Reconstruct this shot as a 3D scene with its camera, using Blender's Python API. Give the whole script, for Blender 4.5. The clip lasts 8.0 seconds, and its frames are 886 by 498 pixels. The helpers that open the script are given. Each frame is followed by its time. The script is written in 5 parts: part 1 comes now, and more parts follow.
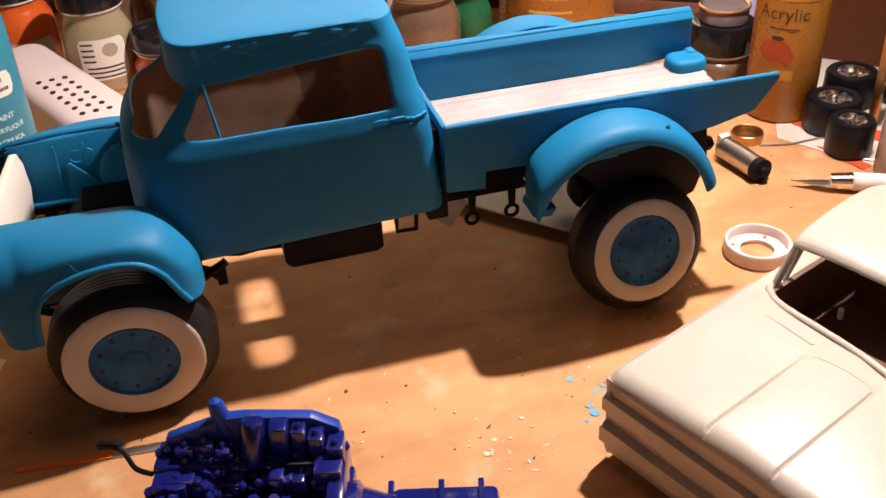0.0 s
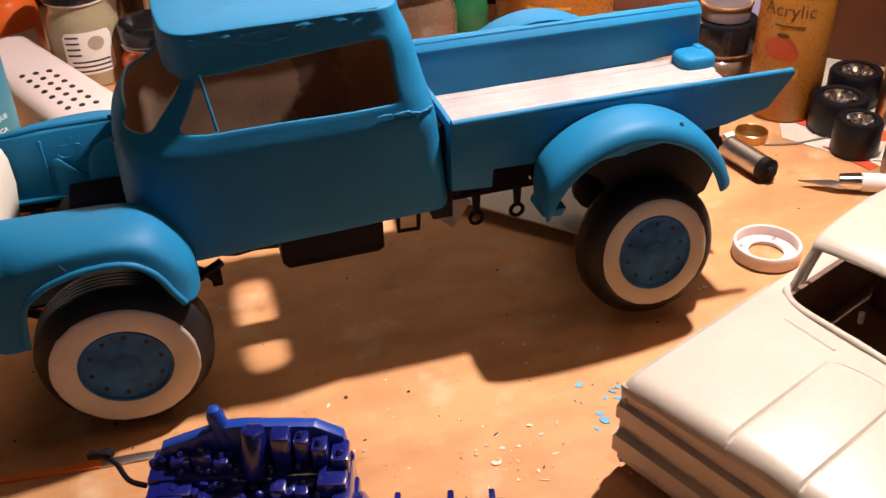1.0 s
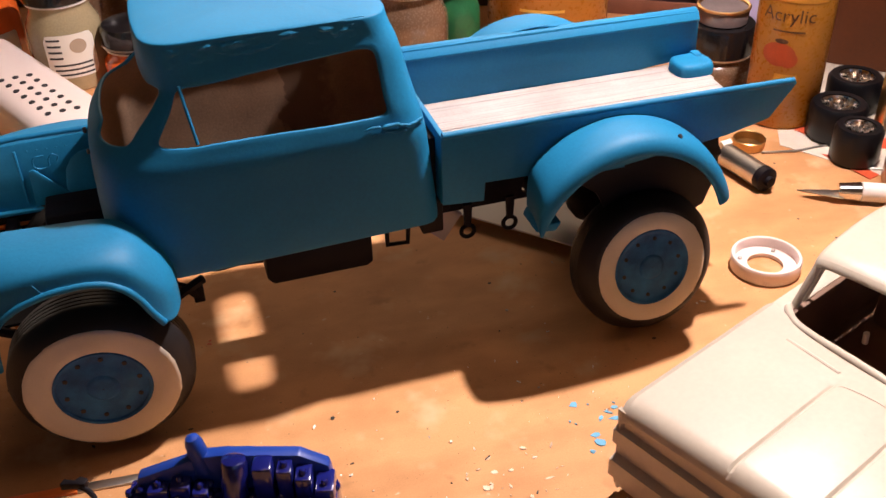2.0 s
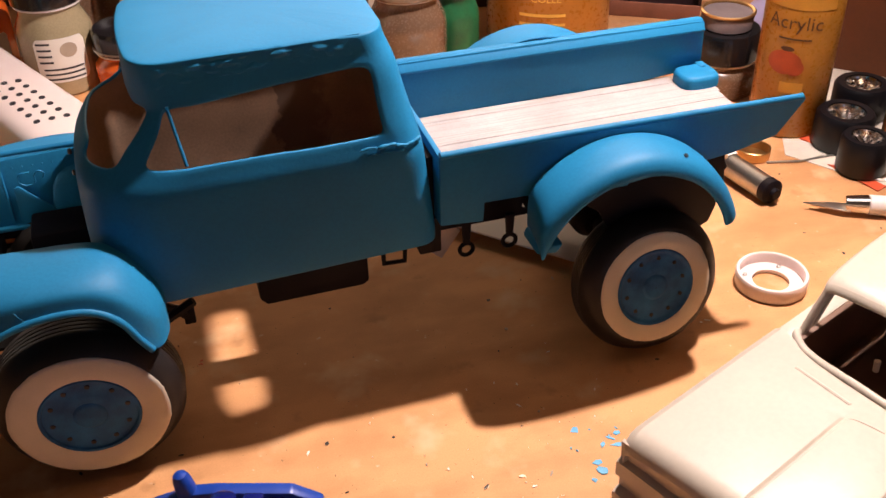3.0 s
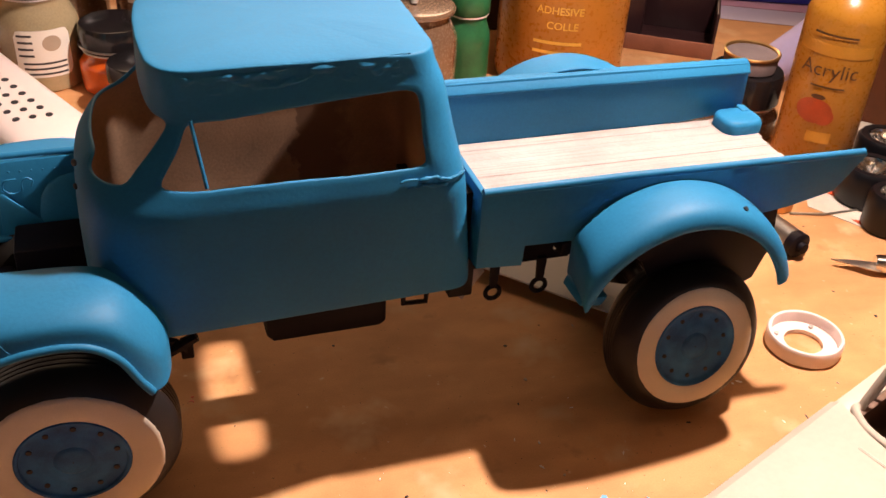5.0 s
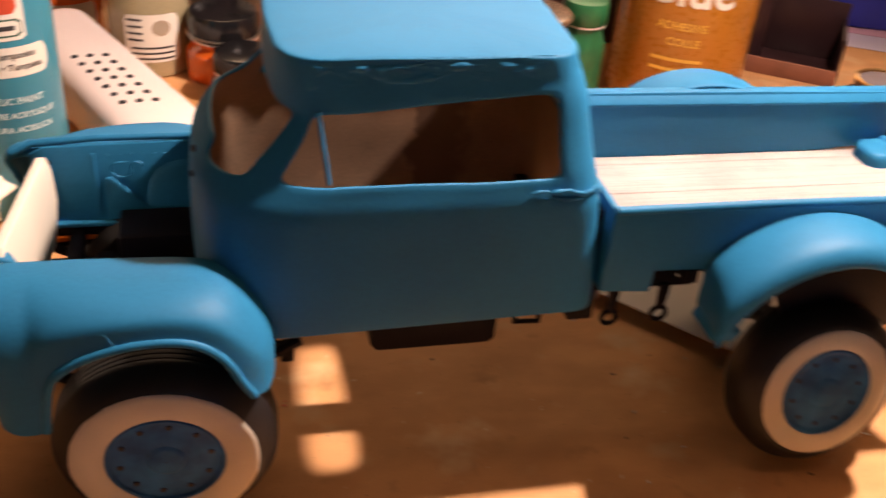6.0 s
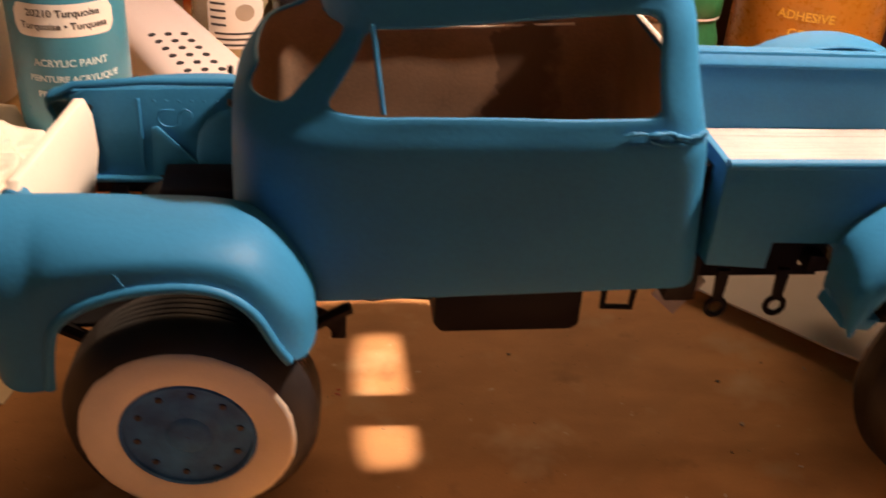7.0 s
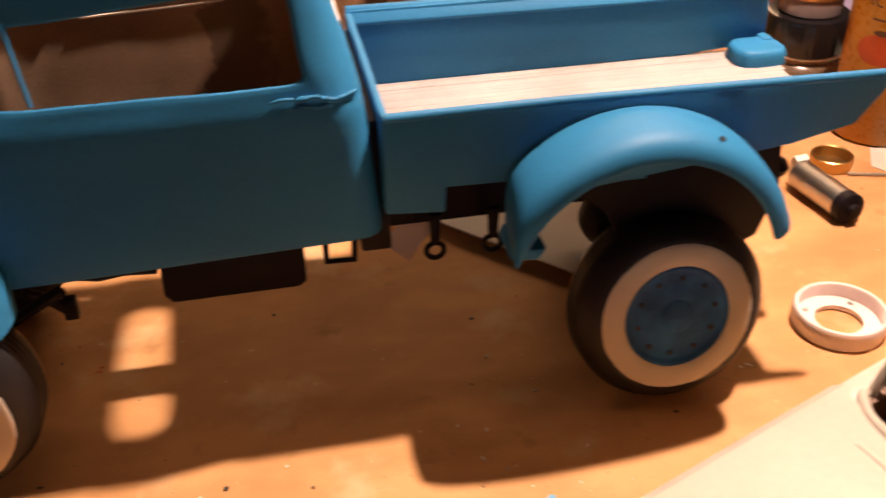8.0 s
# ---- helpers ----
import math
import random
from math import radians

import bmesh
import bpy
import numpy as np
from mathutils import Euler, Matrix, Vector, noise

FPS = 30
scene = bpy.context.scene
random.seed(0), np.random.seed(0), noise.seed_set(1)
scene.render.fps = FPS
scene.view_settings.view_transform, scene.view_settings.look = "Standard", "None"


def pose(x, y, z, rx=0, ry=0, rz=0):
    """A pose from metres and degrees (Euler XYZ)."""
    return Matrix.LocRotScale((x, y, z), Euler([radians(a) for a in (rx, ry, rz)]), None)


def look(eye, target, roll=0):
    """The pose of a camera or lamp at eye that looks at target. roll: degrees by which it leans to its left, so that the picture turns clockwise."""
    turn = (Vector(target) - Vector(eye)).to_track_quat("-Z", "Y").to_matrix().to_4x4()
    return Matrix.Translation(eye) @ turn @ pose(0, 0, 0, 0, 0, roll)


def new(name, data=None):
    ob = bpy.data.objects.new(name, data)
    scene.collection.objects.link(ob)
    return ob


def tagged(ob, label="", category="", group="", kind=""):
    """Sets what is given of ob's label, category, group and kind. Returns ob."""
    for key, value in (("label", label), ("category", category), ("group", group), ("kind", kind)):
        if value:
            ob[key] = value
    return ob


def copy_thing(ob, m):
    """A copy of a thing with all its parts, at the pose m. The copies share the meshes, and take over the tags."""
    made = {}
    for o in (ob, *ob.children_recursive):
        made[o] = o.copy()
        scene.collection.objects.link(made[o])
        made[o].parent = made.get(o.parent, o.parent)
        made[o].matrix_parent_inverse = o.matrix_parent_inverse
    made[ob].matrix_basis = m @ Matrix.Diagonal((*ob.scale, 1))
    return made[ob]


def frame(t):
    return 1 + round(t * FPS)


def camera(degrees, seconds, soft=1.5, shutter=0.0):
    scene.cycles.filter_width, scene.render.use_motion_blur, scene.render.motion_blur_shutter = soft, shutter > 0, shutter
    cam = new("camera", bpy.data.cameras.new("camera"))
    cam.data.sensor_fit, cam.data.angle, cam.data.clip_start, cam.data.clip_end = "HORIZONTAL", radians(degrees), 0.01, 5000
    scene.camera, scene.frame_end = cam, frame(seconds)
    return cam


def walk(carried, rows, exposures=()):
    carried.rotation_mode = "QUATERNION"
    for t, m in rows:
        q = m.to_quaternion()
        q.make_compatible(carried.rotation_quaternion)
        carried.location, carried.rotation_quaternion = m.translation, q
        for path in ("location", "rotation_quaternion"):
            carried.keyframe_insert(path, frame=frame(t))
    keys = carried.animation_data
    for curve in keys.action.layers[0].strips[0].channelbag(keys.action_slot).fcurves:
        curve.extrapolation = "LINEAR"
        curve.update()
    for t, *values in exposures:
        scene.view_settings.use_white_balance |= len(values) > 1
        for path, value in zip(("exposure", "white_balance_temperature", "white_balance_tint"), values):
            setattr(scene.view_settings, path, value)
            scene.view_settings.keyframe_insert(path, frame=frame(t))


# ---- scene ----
cam = camera(48.0, 8.0, 1.5, 0.5)
PATH = [
    (0, (0.03763, -0.25037, 0.22666), (0.4541, 1.3569, -0.8884), -3.10),
    (0.5, (0.03377, -0.24384, 0.22135), (0.4724, 1.3614, -0.8881), -2.54),
    (1, (0.03275, -0.23816, 0.21995), (0.4869, 1.3587, -0.8953), -2.14),
    (1.5, (0.03404, -0.23219, 0.21842), (0.4998, 1.3602, -0.8985), -1.94),
    (3, (0.04076, -0.21405, 0.22160), (0.5096, 1.3618, -0.9173), -1.62),
    (3.5, (0.04069, -0.20638, 0.22303), (0.5140, 1.3654, -0.9195), -1.41),
    (4, (0.03713, -0.19754, 0.22251), (0.5280, 1.3714, -0.9166), -0.50),
    (5.5, (0.02365, -0.17564, 0.20731), (0.5992, 1.3939, -0.8906), 5.46),
    (5.7, (0.02300, -0.17320, 0.20640), (0.5740, 1.4060, -0.8930), 5.66),
    (6, (0.01715, -0.16503, 0.20248), (0.4613, 1.4454, -0.8971), 5.54),
    (6.2, (0.01393, -0.15279, 0.19667), (0.3851, 1.4671, -0.9163), 5.75),
    (6.5, (0.01398, -0.14360, 0.18420), (0.3064, 1.5087, -0.9030), 5.60),
    (7, (0.03018, -0.14802, 0.16734), (0.2742, 1.5473, -0.8654), 3.81),
    (7.5, (0.05471, -0.16065, 0.16473), (0.3636, 1.5230, -0.8697), 1.50),
    (8, (0.08704, -0.16620, 0.17594), (0.4012, 1.4684, -0.9329), -0.95),
]
EXPOSURES = [(0, 0.09, 6200, 21), (1.5, 0.09, 6300, 23), (4, 0.1, 6600, 26), (5.5, 0.22, 7200, 28), (6.2, 0.24, 7400, 28), (6.8, 0.24, 8000, 30), (7.5, 0.24, 8500, 31), (8, 0.08, 8000, 32)]
walk(cam, [(t, look(eye, target, roll)) for t, eye, target, roll in PATH], EXPOSURES)

# ---- light and exposure ----
world = bpy.data.worlds.new("room_air")
scene.world = world
world.use_nodes = True
world.node_tree.nodes["Background"].inputs[0].default_value = (1.0, 0.82, 0.62, 1)
world.node_tree.nodes["Background"].inputs[1].default_value = 0.02


def lamp(name, kind, loc, watts, colour, **kw):
    d = bpy.data.lights.new(name, kind)
    d.energy, d.color = watts, colour
    for k, v in kw.items():
        if k == "radius":
            d.shadow_soft_size = v
        elif k == "size":
            d.shape, d.size, d.size_y = "RECTANGLE", v[0], v[1]
    ob = new(name, d)
    ob.location = loc
    return ob


# a shaded desk lamp over the tail of the truck, turned towards the cab
desk_bulb = lamp("desk_lamp_bulb", "SPOT", (0.274, 0.057, 0.410), 14.6, (1.0, 0.89, 0.77), radius=0.008)
desk_bulb.matrix_basis = look((0.274, 0.057, 0.410), (-0.06, 0.03, 0.0))
desk_bulb.data.spot_size, desk_bulb.data.spot_blend = radians(154), 1.0
# unseen warm fill lamp overhead, added to brighten the bench in the truck's shade
lamp("overhead_fill", "AREA", (0.3, -0.1, 2.28), 4.2, (1.0, 0.66, 0.38), size=(1.2, 0.6))
# unseen warm fill lamp behind the bench, added to lift the shade under the truck
back_fill = lamp("back_fill_light", "AREA", (0.45, 1.66, 0.85), 16.0, (1.0, 0.74, 0.46), size=(1.1, 0.8))
back_fill.matrix_basis = look((0.45, 1.66, 0.85), (0.35, 0.0, 0.45))

# unseen cool fill lamp in front, added to tint the truck's shaded side blue
front_fill = lamp("front_fill_light", "AREA", (0.2, -1.74, 0.22), 0.88, (0.28, 0.58, 1.0), size=(1.1, 0.42))
front_fill.matrix_basis = look((0.2, -1.74, 0.22), (0.15, 0.0, 0.08))

# ---- materials ----


def nodes(mat):
    nt = mat.node_tree
    return nt, nt.nodes, nt.links, nt.nodes["Principled BSDF"]


def surface(name, colour, rough=0.5, metal=0.0, vary=0.12, scale=400.0, bump=0.1, fine=4.0, spec=0.5, tint=None, coat=0.0, spread=0.25):
    """Base colour with broad blotches and fine grain, roughness variation and a fine relief. scale is in blotches per metre."""
    m = bpy.data.materials.new(name)
    m.use_nodes = True
    nt, nd, ln, b = nodes(m)
    tc = nd.new("ShaderNodeTexCoord")
    big = nd.new("ShaderNodeTexNoise")
    big.inputs["Scale"].default_value, big.inputs["Detail"].default_value = scale * 0.15, 5
    small = nd.new("ShaderNodeTexNoise")
    small.inputs["Scale"].default_value, small.inputs["Detail"].default_value = scale * fine, 4
    ln.new(tc.outputs["Object"], big.inputs["Vector"])
    ln.new(tc.outputs["Object"], small.inputs["Vector"])
    mixn = nd.new("ShaderNodeMath")
    mixn.operation = "MULTIPLY_ADD"
    ln.new(small.outputs["Fac"], mixn.inputs[0])
    mixn.inputs[1].default_value = 0.4
    ln.new(big.outputs["Fac"], mixn.inputs[2])
    ramp = nd.new("ShaderNodeValToRGB")
    e = ramp.color_ramp.elements
    dark = [c * (1 - vary) for c in colour]
    lite = [min(1, c * (1 + vary)) for c in (tint or colour)]
    e[0].position, e[0].color = 0.7 - spread, (*dark, 1)
    e[1].position, e[1].color = 0.7 + spread, (*lite, 1)
    ln.new(mixn.outputs[0], ramp.inputs[0])
    ln.new(ramp.outputs[0], b.inputs["Base Color"])
    rr = nd.new("ShaderNodeMapRange")
    rr.inputs["To Min"].default_value, rr.inputs["To Max"].default_value = max(0, rough - 0.08), min(1, rough + 0.1)
    ln.new(small.outputs["Fac"], rr.inputs[0])
    ln.new(rr.outputs[0], b.inputs["Roughness"])
    b.inputs["Metallic"].default_value = metal
    b.inputs["Specular IOR Level"].default_value = spec
    b.inputs["Coat Weight"].default_value = coat
    if bump:
        bp = nd.new("ShaderNodeBump")
        bp.inputs["Strength"].default_value, bp.inputs["Distance"].default_value = bump, 0.0006
        ln.new(mixn.outputs[0], bp.inputs["Height"])
        ln.new(bp.outputs[0], b.inputs["Normal"])
    return m


def glass(name, colour, rough=0.05, ior=1.45):
    m = bpy.data.materials.new(name)
    m.use_nodes = True
    b = nodes(m)[3]
    b.inputs["Base Color"].default_value = (*colour, 1)
    b.inputs["Roughness"].default_value, b.inputs["IOR"].default_value = rough, ior
    b.inputs["Transmission Weight"].default_value = 1.0
    return m


blue_paint = surface("matt_blue_paint", (0.007, 0.176, 0.356), 0.52, vary=0.18, scale=110, bump=0.2, fine=9, spec=0.24)
white_styrene = surface("off_white_styrene", (0.74, 0.68, 0.58), 0.5, vary=0.07, scale=220, bump=0.15)
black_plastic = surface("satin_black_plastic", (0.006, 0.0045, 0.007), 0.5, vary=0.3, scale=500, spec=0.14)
rubber = surface("black_rubber", (0.011, 0.0095, 0.010), 0.48, vary=0.35, scale=600, bump=0.25, spec=0.36)
whitewall_paint = surface("cream_whitewall_paint", (0.64, 0.585, 0.485), 0.6, vary=0.07, scale=500, bump=0.3)
disc_blue = surface("brushed_on_blue_disc", (0.012, 0.085, 0.25), 0.6, vary=0.35, scale=900, bump=0.4, tint=(0.02, 0.135, 0.36), spec=0.25)
# near-black colour for discs that stand in for the shade inside holes
hole_black = surface("dark_hole", (0.012, 0.012, 0.018), 0.6)
deck_wood = surface("bleached_wood_plank", (0.36, 0.325, 0.30), 0.6, vary=0.12, scale=300, bump=0.2, tint=(0.43, 0.395, 0.375))
engine_blue = surface("glossy_dark_blue_plastic", (0.008, 0.011, 0.125), 0.14, vary=0.3, scale=500, bump=0.2, coat=0.6)
engine_bright = surface("bright_blue_plastic", (0.008, 0.045, 0.30), 0.35, vary=0.15, scale=400)
ivory_plastic = surface("ivory_kit_plastic", (0.52, 0.458, 0.375), 0.32, vary=0.10, scale=150, bump=0.05)
white_plastic = surface("white_plastic", (0.80, 0.75, 0.71), 0.45, vary=0.03, scale=200, bump=0.05)
chrome = surface("chrome_plating", (0.80, 0.78, 0.76), 0.12, 1.0, vary=0.05, scale=900)
steel = surface("worn_steel", (0.50, 0.47, 0.43), 0.34, 1.0, vary=0.2, scale=700, bump=0.2)
brass = surface("brass", (0.58, 0.36, 0.15), 0.34, 1.0, vary=0.2, scale=600)
turquoise = surface("turquoise_plastic", (0.03, 0.22, 0.31), 0.3, vary=0.08, scale=200, bump=0.05)
paper_white = surface("white_label_paper", (0.78, 0.74, 0.66), 0.6, vary=0.05, scale=500)
ink_dark = surface("dark_print", (0.04, 0.035, 0.035), 0.6)
ink_pale = surface("pale_print", (0.55, 0.72, 0.74), 0.6)
ink_red = surface("red_print", (0.55, 0.07, 0.03), 0.5, vary=0.2, scale=600)
ink_green = surface("dark_green_print", (0.02, 0.10, 0.07), 0.5)
ink_yellow = surface("yellow_print", (0.72, 0.42, 0.07), 0.5, vary=0.2)
ochre_paint = surface("ochre_paint_in_bottle", (0.44, 0.185, 0.02), 0.28, vary=0.07, scale=160)
amber_plastic = surface("amber_brown_bottle_plastic", (0.44, 0.165, 0.02), 0.28, vary=0.14, scale=120)
orange_paint = surface("orange_paint_in_jar", (0.70, 0.12, 0.015), 0.2, vary=0.12, scale=250, coat=0.9)
tan_paint = surface("khaki_paint_in_jar", (0.36, 0.29, 0.17), 0.2, vary=0.2, scale=250, coat=0.9)
brown_paint = surface("brown_paint_in_jar", (0.17, 0.10, 0.06), 0.25, vary=0.2, scale=250, coat=0.9)
green_paint = surface("green_paint_in_jar", (0.015, 0.13, 0.05), 0.3, vary=0.4, scale=500)
cap_black = surface("black_bakelite_cap", (0.010, 0.009, 0.010), 0.16, vary=0.2, scale=500, bump=0.05)
clear_glass = glass("clear_glass", (0.93, 0.90, 0.84))
tissue_paper = surface("crumpled_tissue", (0.80, 0.72, 0.60), 0.85, vary=0.12, scale=500, bump=0.5)
card_red = surface("red_printed_paper", (0.62, 0.09, 0.03), 0.5, vary=0.2, scale=300)
card_pale = surface("pale_printed_paper", (0.62, 0.56, 0.47), 0.5, vary=0.15, scale=300)
card_brown = surface("brown_cardboard", (0.17, 0.05, 0.013), 0.7, vary=0.25, scale=120, bump=0.2)
poster_paper = surface("pale_poster_paper", (0.66, 0.58, 0.70), 0.5, vary=0.06, scale=100)
dark_card = surface("dark_maroon_card", (0.035, 0.014, 0.016), 0.4, vary=0.3, scale=200)
lilac_paper = surface("lilac_white_paper", (0.44, 0.38, 0.60), 0.6, vary=0.08, scale=100)
pink_print = surface("pink_print", (0.72, 0.40, 0.50), 0.6, vary=0.1)
cobalt = surface("cobalt_blue_plastic", (0.02, 0.04, 0.40), 0.35, vary=0.15)
pink_plastic = surface("pale_pink_white_plastic", (0.80, 0.67, 0.63), 0.42, vary=0.03, scale=200, bump=0.05)
orange_strip = surface("orange_lacquer", (0.75, 0.16, 0.015), 0.35, vary=0.15)
wall_paint = surface("cream_wall_paint", (0.36, 0.31, 0.27), 0.8, vary=0.06, scale=20)
floor_wood = surface("dark_floorboards", (0.16, 0.08, 0.04), 0.5, vary=0.3, scale=20)
paint_white = surface("dried_white_paint", (0.82, 0.76, 0.68), 0.5)
paint_smear = surface("thin_smeared_white_paint", (0.74, 0.56, 0.40), 0.6, vary=0.25, scale=3000)
paint_sky = surface("dried_blue_paint", (0.10, 0.36, 0.56), 0.5)
paint_dark = surface("dried_dark_paint", (0.03, 0.025, 0.02), 0.6)
grime = surface("grey_scuff", (0.42, 0.33, 0.24), 0.6)


def board_material():
    """Tan hardboard: broad stains, long faint streaks, fine fibres and specks."""
    m = surface("tan_hardboard", (0.62, 0.325, 0.145), 0.58, vary=0.16, scale=60, bump=0.12, fine=30, spec=0.12)
    nt, nd, ln, b = nodes(m)
    src = b.inputs["Base Color"].links[0].from_socket
    tc = nd.new("ShaderNodeTexCoord")
    mp = nd.new("ShaderNodeMapping")
    mp.inputs["Scale"].default_value = (30, 70, 30)
    mp.inputs["Rotation"].default_value = (0, 0, 0.35)
    ln.new(tc.outputs["Object"], mp.inputs["Vector"])
    st = nd.new("ShaderNodeTexNoise")
    st.inputs["Scale"].default_value, st.inputs["Detail"].default_value = 1.0, 6
    ln.new(mp.outputs[0], st.inputs["Vector"])
    blot = nd.new("ShaderNodeTexNoise")
    blot.inputs["Scale"].default_value, blot.inputs["Detail"].default_value = 38, 8
    ln.new(tc.outputs["Object"], blot.inputs["Vector"])
    mul = nd.new("ShaderNodeMath")
    mul.operation = "MULTIPLY"
    ln.new(st.outputs["Fac"], mul.inputs[0])
    ln.new(blot.outputs["Fac"], mul.inputs[1])
    rp = nd.new("ShaderNodeValToRGB")
    rp.color_ramp.elements[0].position, rp.color_ramp.elements[0].color = 0.12, (0.80, 0.75, 0.70, 1)
    rp.color_ramp.elements[1].position, rp.color_ramp.elements[1].color = 0.34, (1.08, 1.06, 1.04, 1)
    ln.new(mul.outputs[0], rp.inputs[0])
    mx = nd.new("ShaderNodeMix")
    mx.data_type, mx.blend_type = "RGBA", "MULTIPLY"
    mx.inputs[0].default_value = 1.0
    ln.new(src, mx.inputs[6])
    ln.new(rp.outputs[0], mx.inputs[7])
    # dark specks and pale dusty spots
    last = mx.outputs[2]
    for sc, lo, hi, col in ((900, 0.70, 0.74, (0.10, 0.06, 0.035, 1)), (260, 0.70, 0.78, (0.74, 0.60, 0.44, 1)), (55, 0.58, 0.78, (0.72, 0.50, 0.30, 1)), (70, 0.66, 0.80, (0.34, 0.17, 0.07, 1))):
        nz = nd.new("ShaderNodeTexNoise")
        nz.inputs["Scale"].default_value, nz.inputs["Detail"].default_value = sc, 3
        mv = nd.new("ShaderNodeMapping")
        mv.inputs["Location"].default_value = (sc * 0.37, sc * 0.11, 0)
        ln.new(tc.outputs["Object"], mv.inputs["Vector"])
        ln.new(mv.outputs[0], nz.inputs["Vector"])
        th = nd.new("ShaderNodeMapRange")
        th.inputs["From Min"].default_value, th.inputs["From Max"].default_value = lo, hi
        th.inputs["To Max"].default_value = 0.75
        ln.new(nz.outputs["Fac"], th.inputs[0])
        m2 = nd.new("ShaderNodeMix")
        m2.data_type = "RGBA"
        ln.new(th.outputs[0], m2.inputs[0])
        ln.new(last, m2.inputs[6])
        m2.inputs[7].default_value = col
        last = m2.outputs[2]
    ln.new(last, b.inputs["Base Color"])
    return m


hardboard = board_material()


def dark_banded_inside():
    """Bare brown plastic with pale rubbed streaks and a ragged darker band along x."""
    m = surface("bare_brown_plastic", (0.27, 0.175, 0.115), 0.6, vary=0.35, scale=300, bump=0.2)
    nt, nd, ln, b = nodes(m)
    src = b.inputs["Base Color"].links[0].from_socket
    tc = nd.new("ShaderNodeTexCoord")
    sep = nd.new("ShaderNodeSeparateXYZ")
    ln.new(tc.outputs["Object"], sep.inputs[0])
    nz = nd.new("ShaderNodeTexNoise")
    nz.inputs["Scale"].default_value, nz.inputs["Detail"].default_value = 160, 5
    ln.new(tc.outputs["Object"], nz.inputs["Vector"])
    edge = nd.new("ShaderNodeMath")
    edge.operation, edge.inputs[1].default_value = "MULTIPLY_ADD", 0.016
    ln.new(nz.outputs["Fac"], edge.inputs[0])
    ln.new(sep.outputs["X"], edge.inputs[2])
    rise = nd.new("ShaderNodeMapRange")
    rise.inputs["From Min"].default_value, rise.inputs["From Max"].default_value = DARK_BAND[0], DARK_BAND[0] + 0.001
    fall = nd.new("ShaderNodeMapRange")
    fall.inputs["From Min"].default_value, fall.inputs["From Max"].default_value = DARK_BAND[1], DARK_BAND[1] + 0.004
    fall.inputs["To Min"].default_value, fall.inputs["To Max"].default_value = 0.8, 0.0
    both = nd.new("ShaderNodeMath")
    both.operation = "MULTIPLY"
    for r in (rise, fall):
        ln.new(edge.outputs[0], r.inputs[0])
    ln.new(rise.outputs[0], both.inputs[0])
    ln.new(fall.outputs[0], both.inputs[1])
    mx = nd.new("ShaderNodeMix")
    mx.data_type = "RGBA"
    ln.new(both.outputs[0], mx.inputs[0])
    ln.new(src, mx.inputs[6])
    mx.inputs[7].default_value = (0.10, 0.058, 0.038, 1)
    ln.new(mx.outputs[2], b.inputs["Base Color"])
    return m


DARK_BAND = (0.082, 0.095)
bare_plastic = dark_banded_inside()


def grain_along_x(m, dark=(0.62, 0.52, 0.44, 1), strength=0.55):
    """Fine long wood fibres laid over a material's colour."""
    nt, nd, ln, b = nodes(m)
    src = b.inputs["Base Color"].links[0].from_socket
    tc = nd.new("ShaderNodeTexCoord")
    mp = nd.new("ShaderNodeMapping")
    mp.inputs["Scale"].default_value = (30, 1500, 1500)
    ln.new(tc.outputs["Object"], mp.inputs["Vector"])
    nz = nd.new("ShaderNodeTexNoise")
    nz.inputs["Scale"].default_value, nz.inputs["Detail"].default_value = 1.0, 4
    ln.new(mp.outputs[0], nz.inputs["Vector"])
    th = nd.new("ShaderNodeMapRange")
    th.inputs["From Min"].default_value, th.inputs["From Max"].default_value = 0.50, 0.72
    th.inputs["To Max"].default_value = strength
    ln.new(nz.outputs["Fac"], th.inputs[0])
    mx = nd.new("ShaderNodeMix")
    mx.data_type, mx.blend_type = "RGBA", "MULTIPLY"
    ln.new(th.outputs[0], mx.inputs[0])
    ln.new(src, mx.inputs[6])
    mx.inputs[7].default_value = dark
    ln.new(mx.outputs[2], b.inputs["Base Color"])


grain_along_x(deck_wood)

# ---- building helpers: all sizes in millimetres ----
MM = 0.001


def thing(name, loc, label, category, rz=0.0, group="", kind=""):
    ob = new(name)
    ob.empty_display_size = 0.01
    ob.matrix_basis = pose(loc[0] * MM, loc[1] * MM, loc[2] * MM, 0, 0, rz)
    return tagged(ob, label, category, group, kind)


def mesh_from(bm, name, smooth=38):
    for f in bm.faces:
        f.smooth = smooth > 0
    if smooth > 0:
        lim = radians(smooth)
        for e in bm.edges:
            e.smooth = len(e.link_faces) == 2 and e.calc_face_angle(0) < lim
    bmesh.ops.scale(bm, vec=(MM, MM, MM), verts=bm.verts)
    me = bpy.data.meshes.new(name)
    bm.to_mesh(me)
    bm.free()
    return me


def part(name, bm, material, parent, label="", smooth=38):
    ob = new(name, mesh_from(bm, name, smooth))
    for m in material if isinstance(material, (list, tuple)) else (material,):
        ob.data.materials.append(m)
    ob.parent = parent
    if label:
        tagged(ob, label)
    return ob


def single(name, bm, material, loc, label, category, rz=0.0, group="", kind="", smooth=38):
    ob = part(name, bm, material, None, "", smooth)
    ob.matrix_basis = pose(loc[0] * MM, loc[1] * MM, loc[2] * MM, 0, 0, rz)
    return tagged(ob, label, category, group, kind)


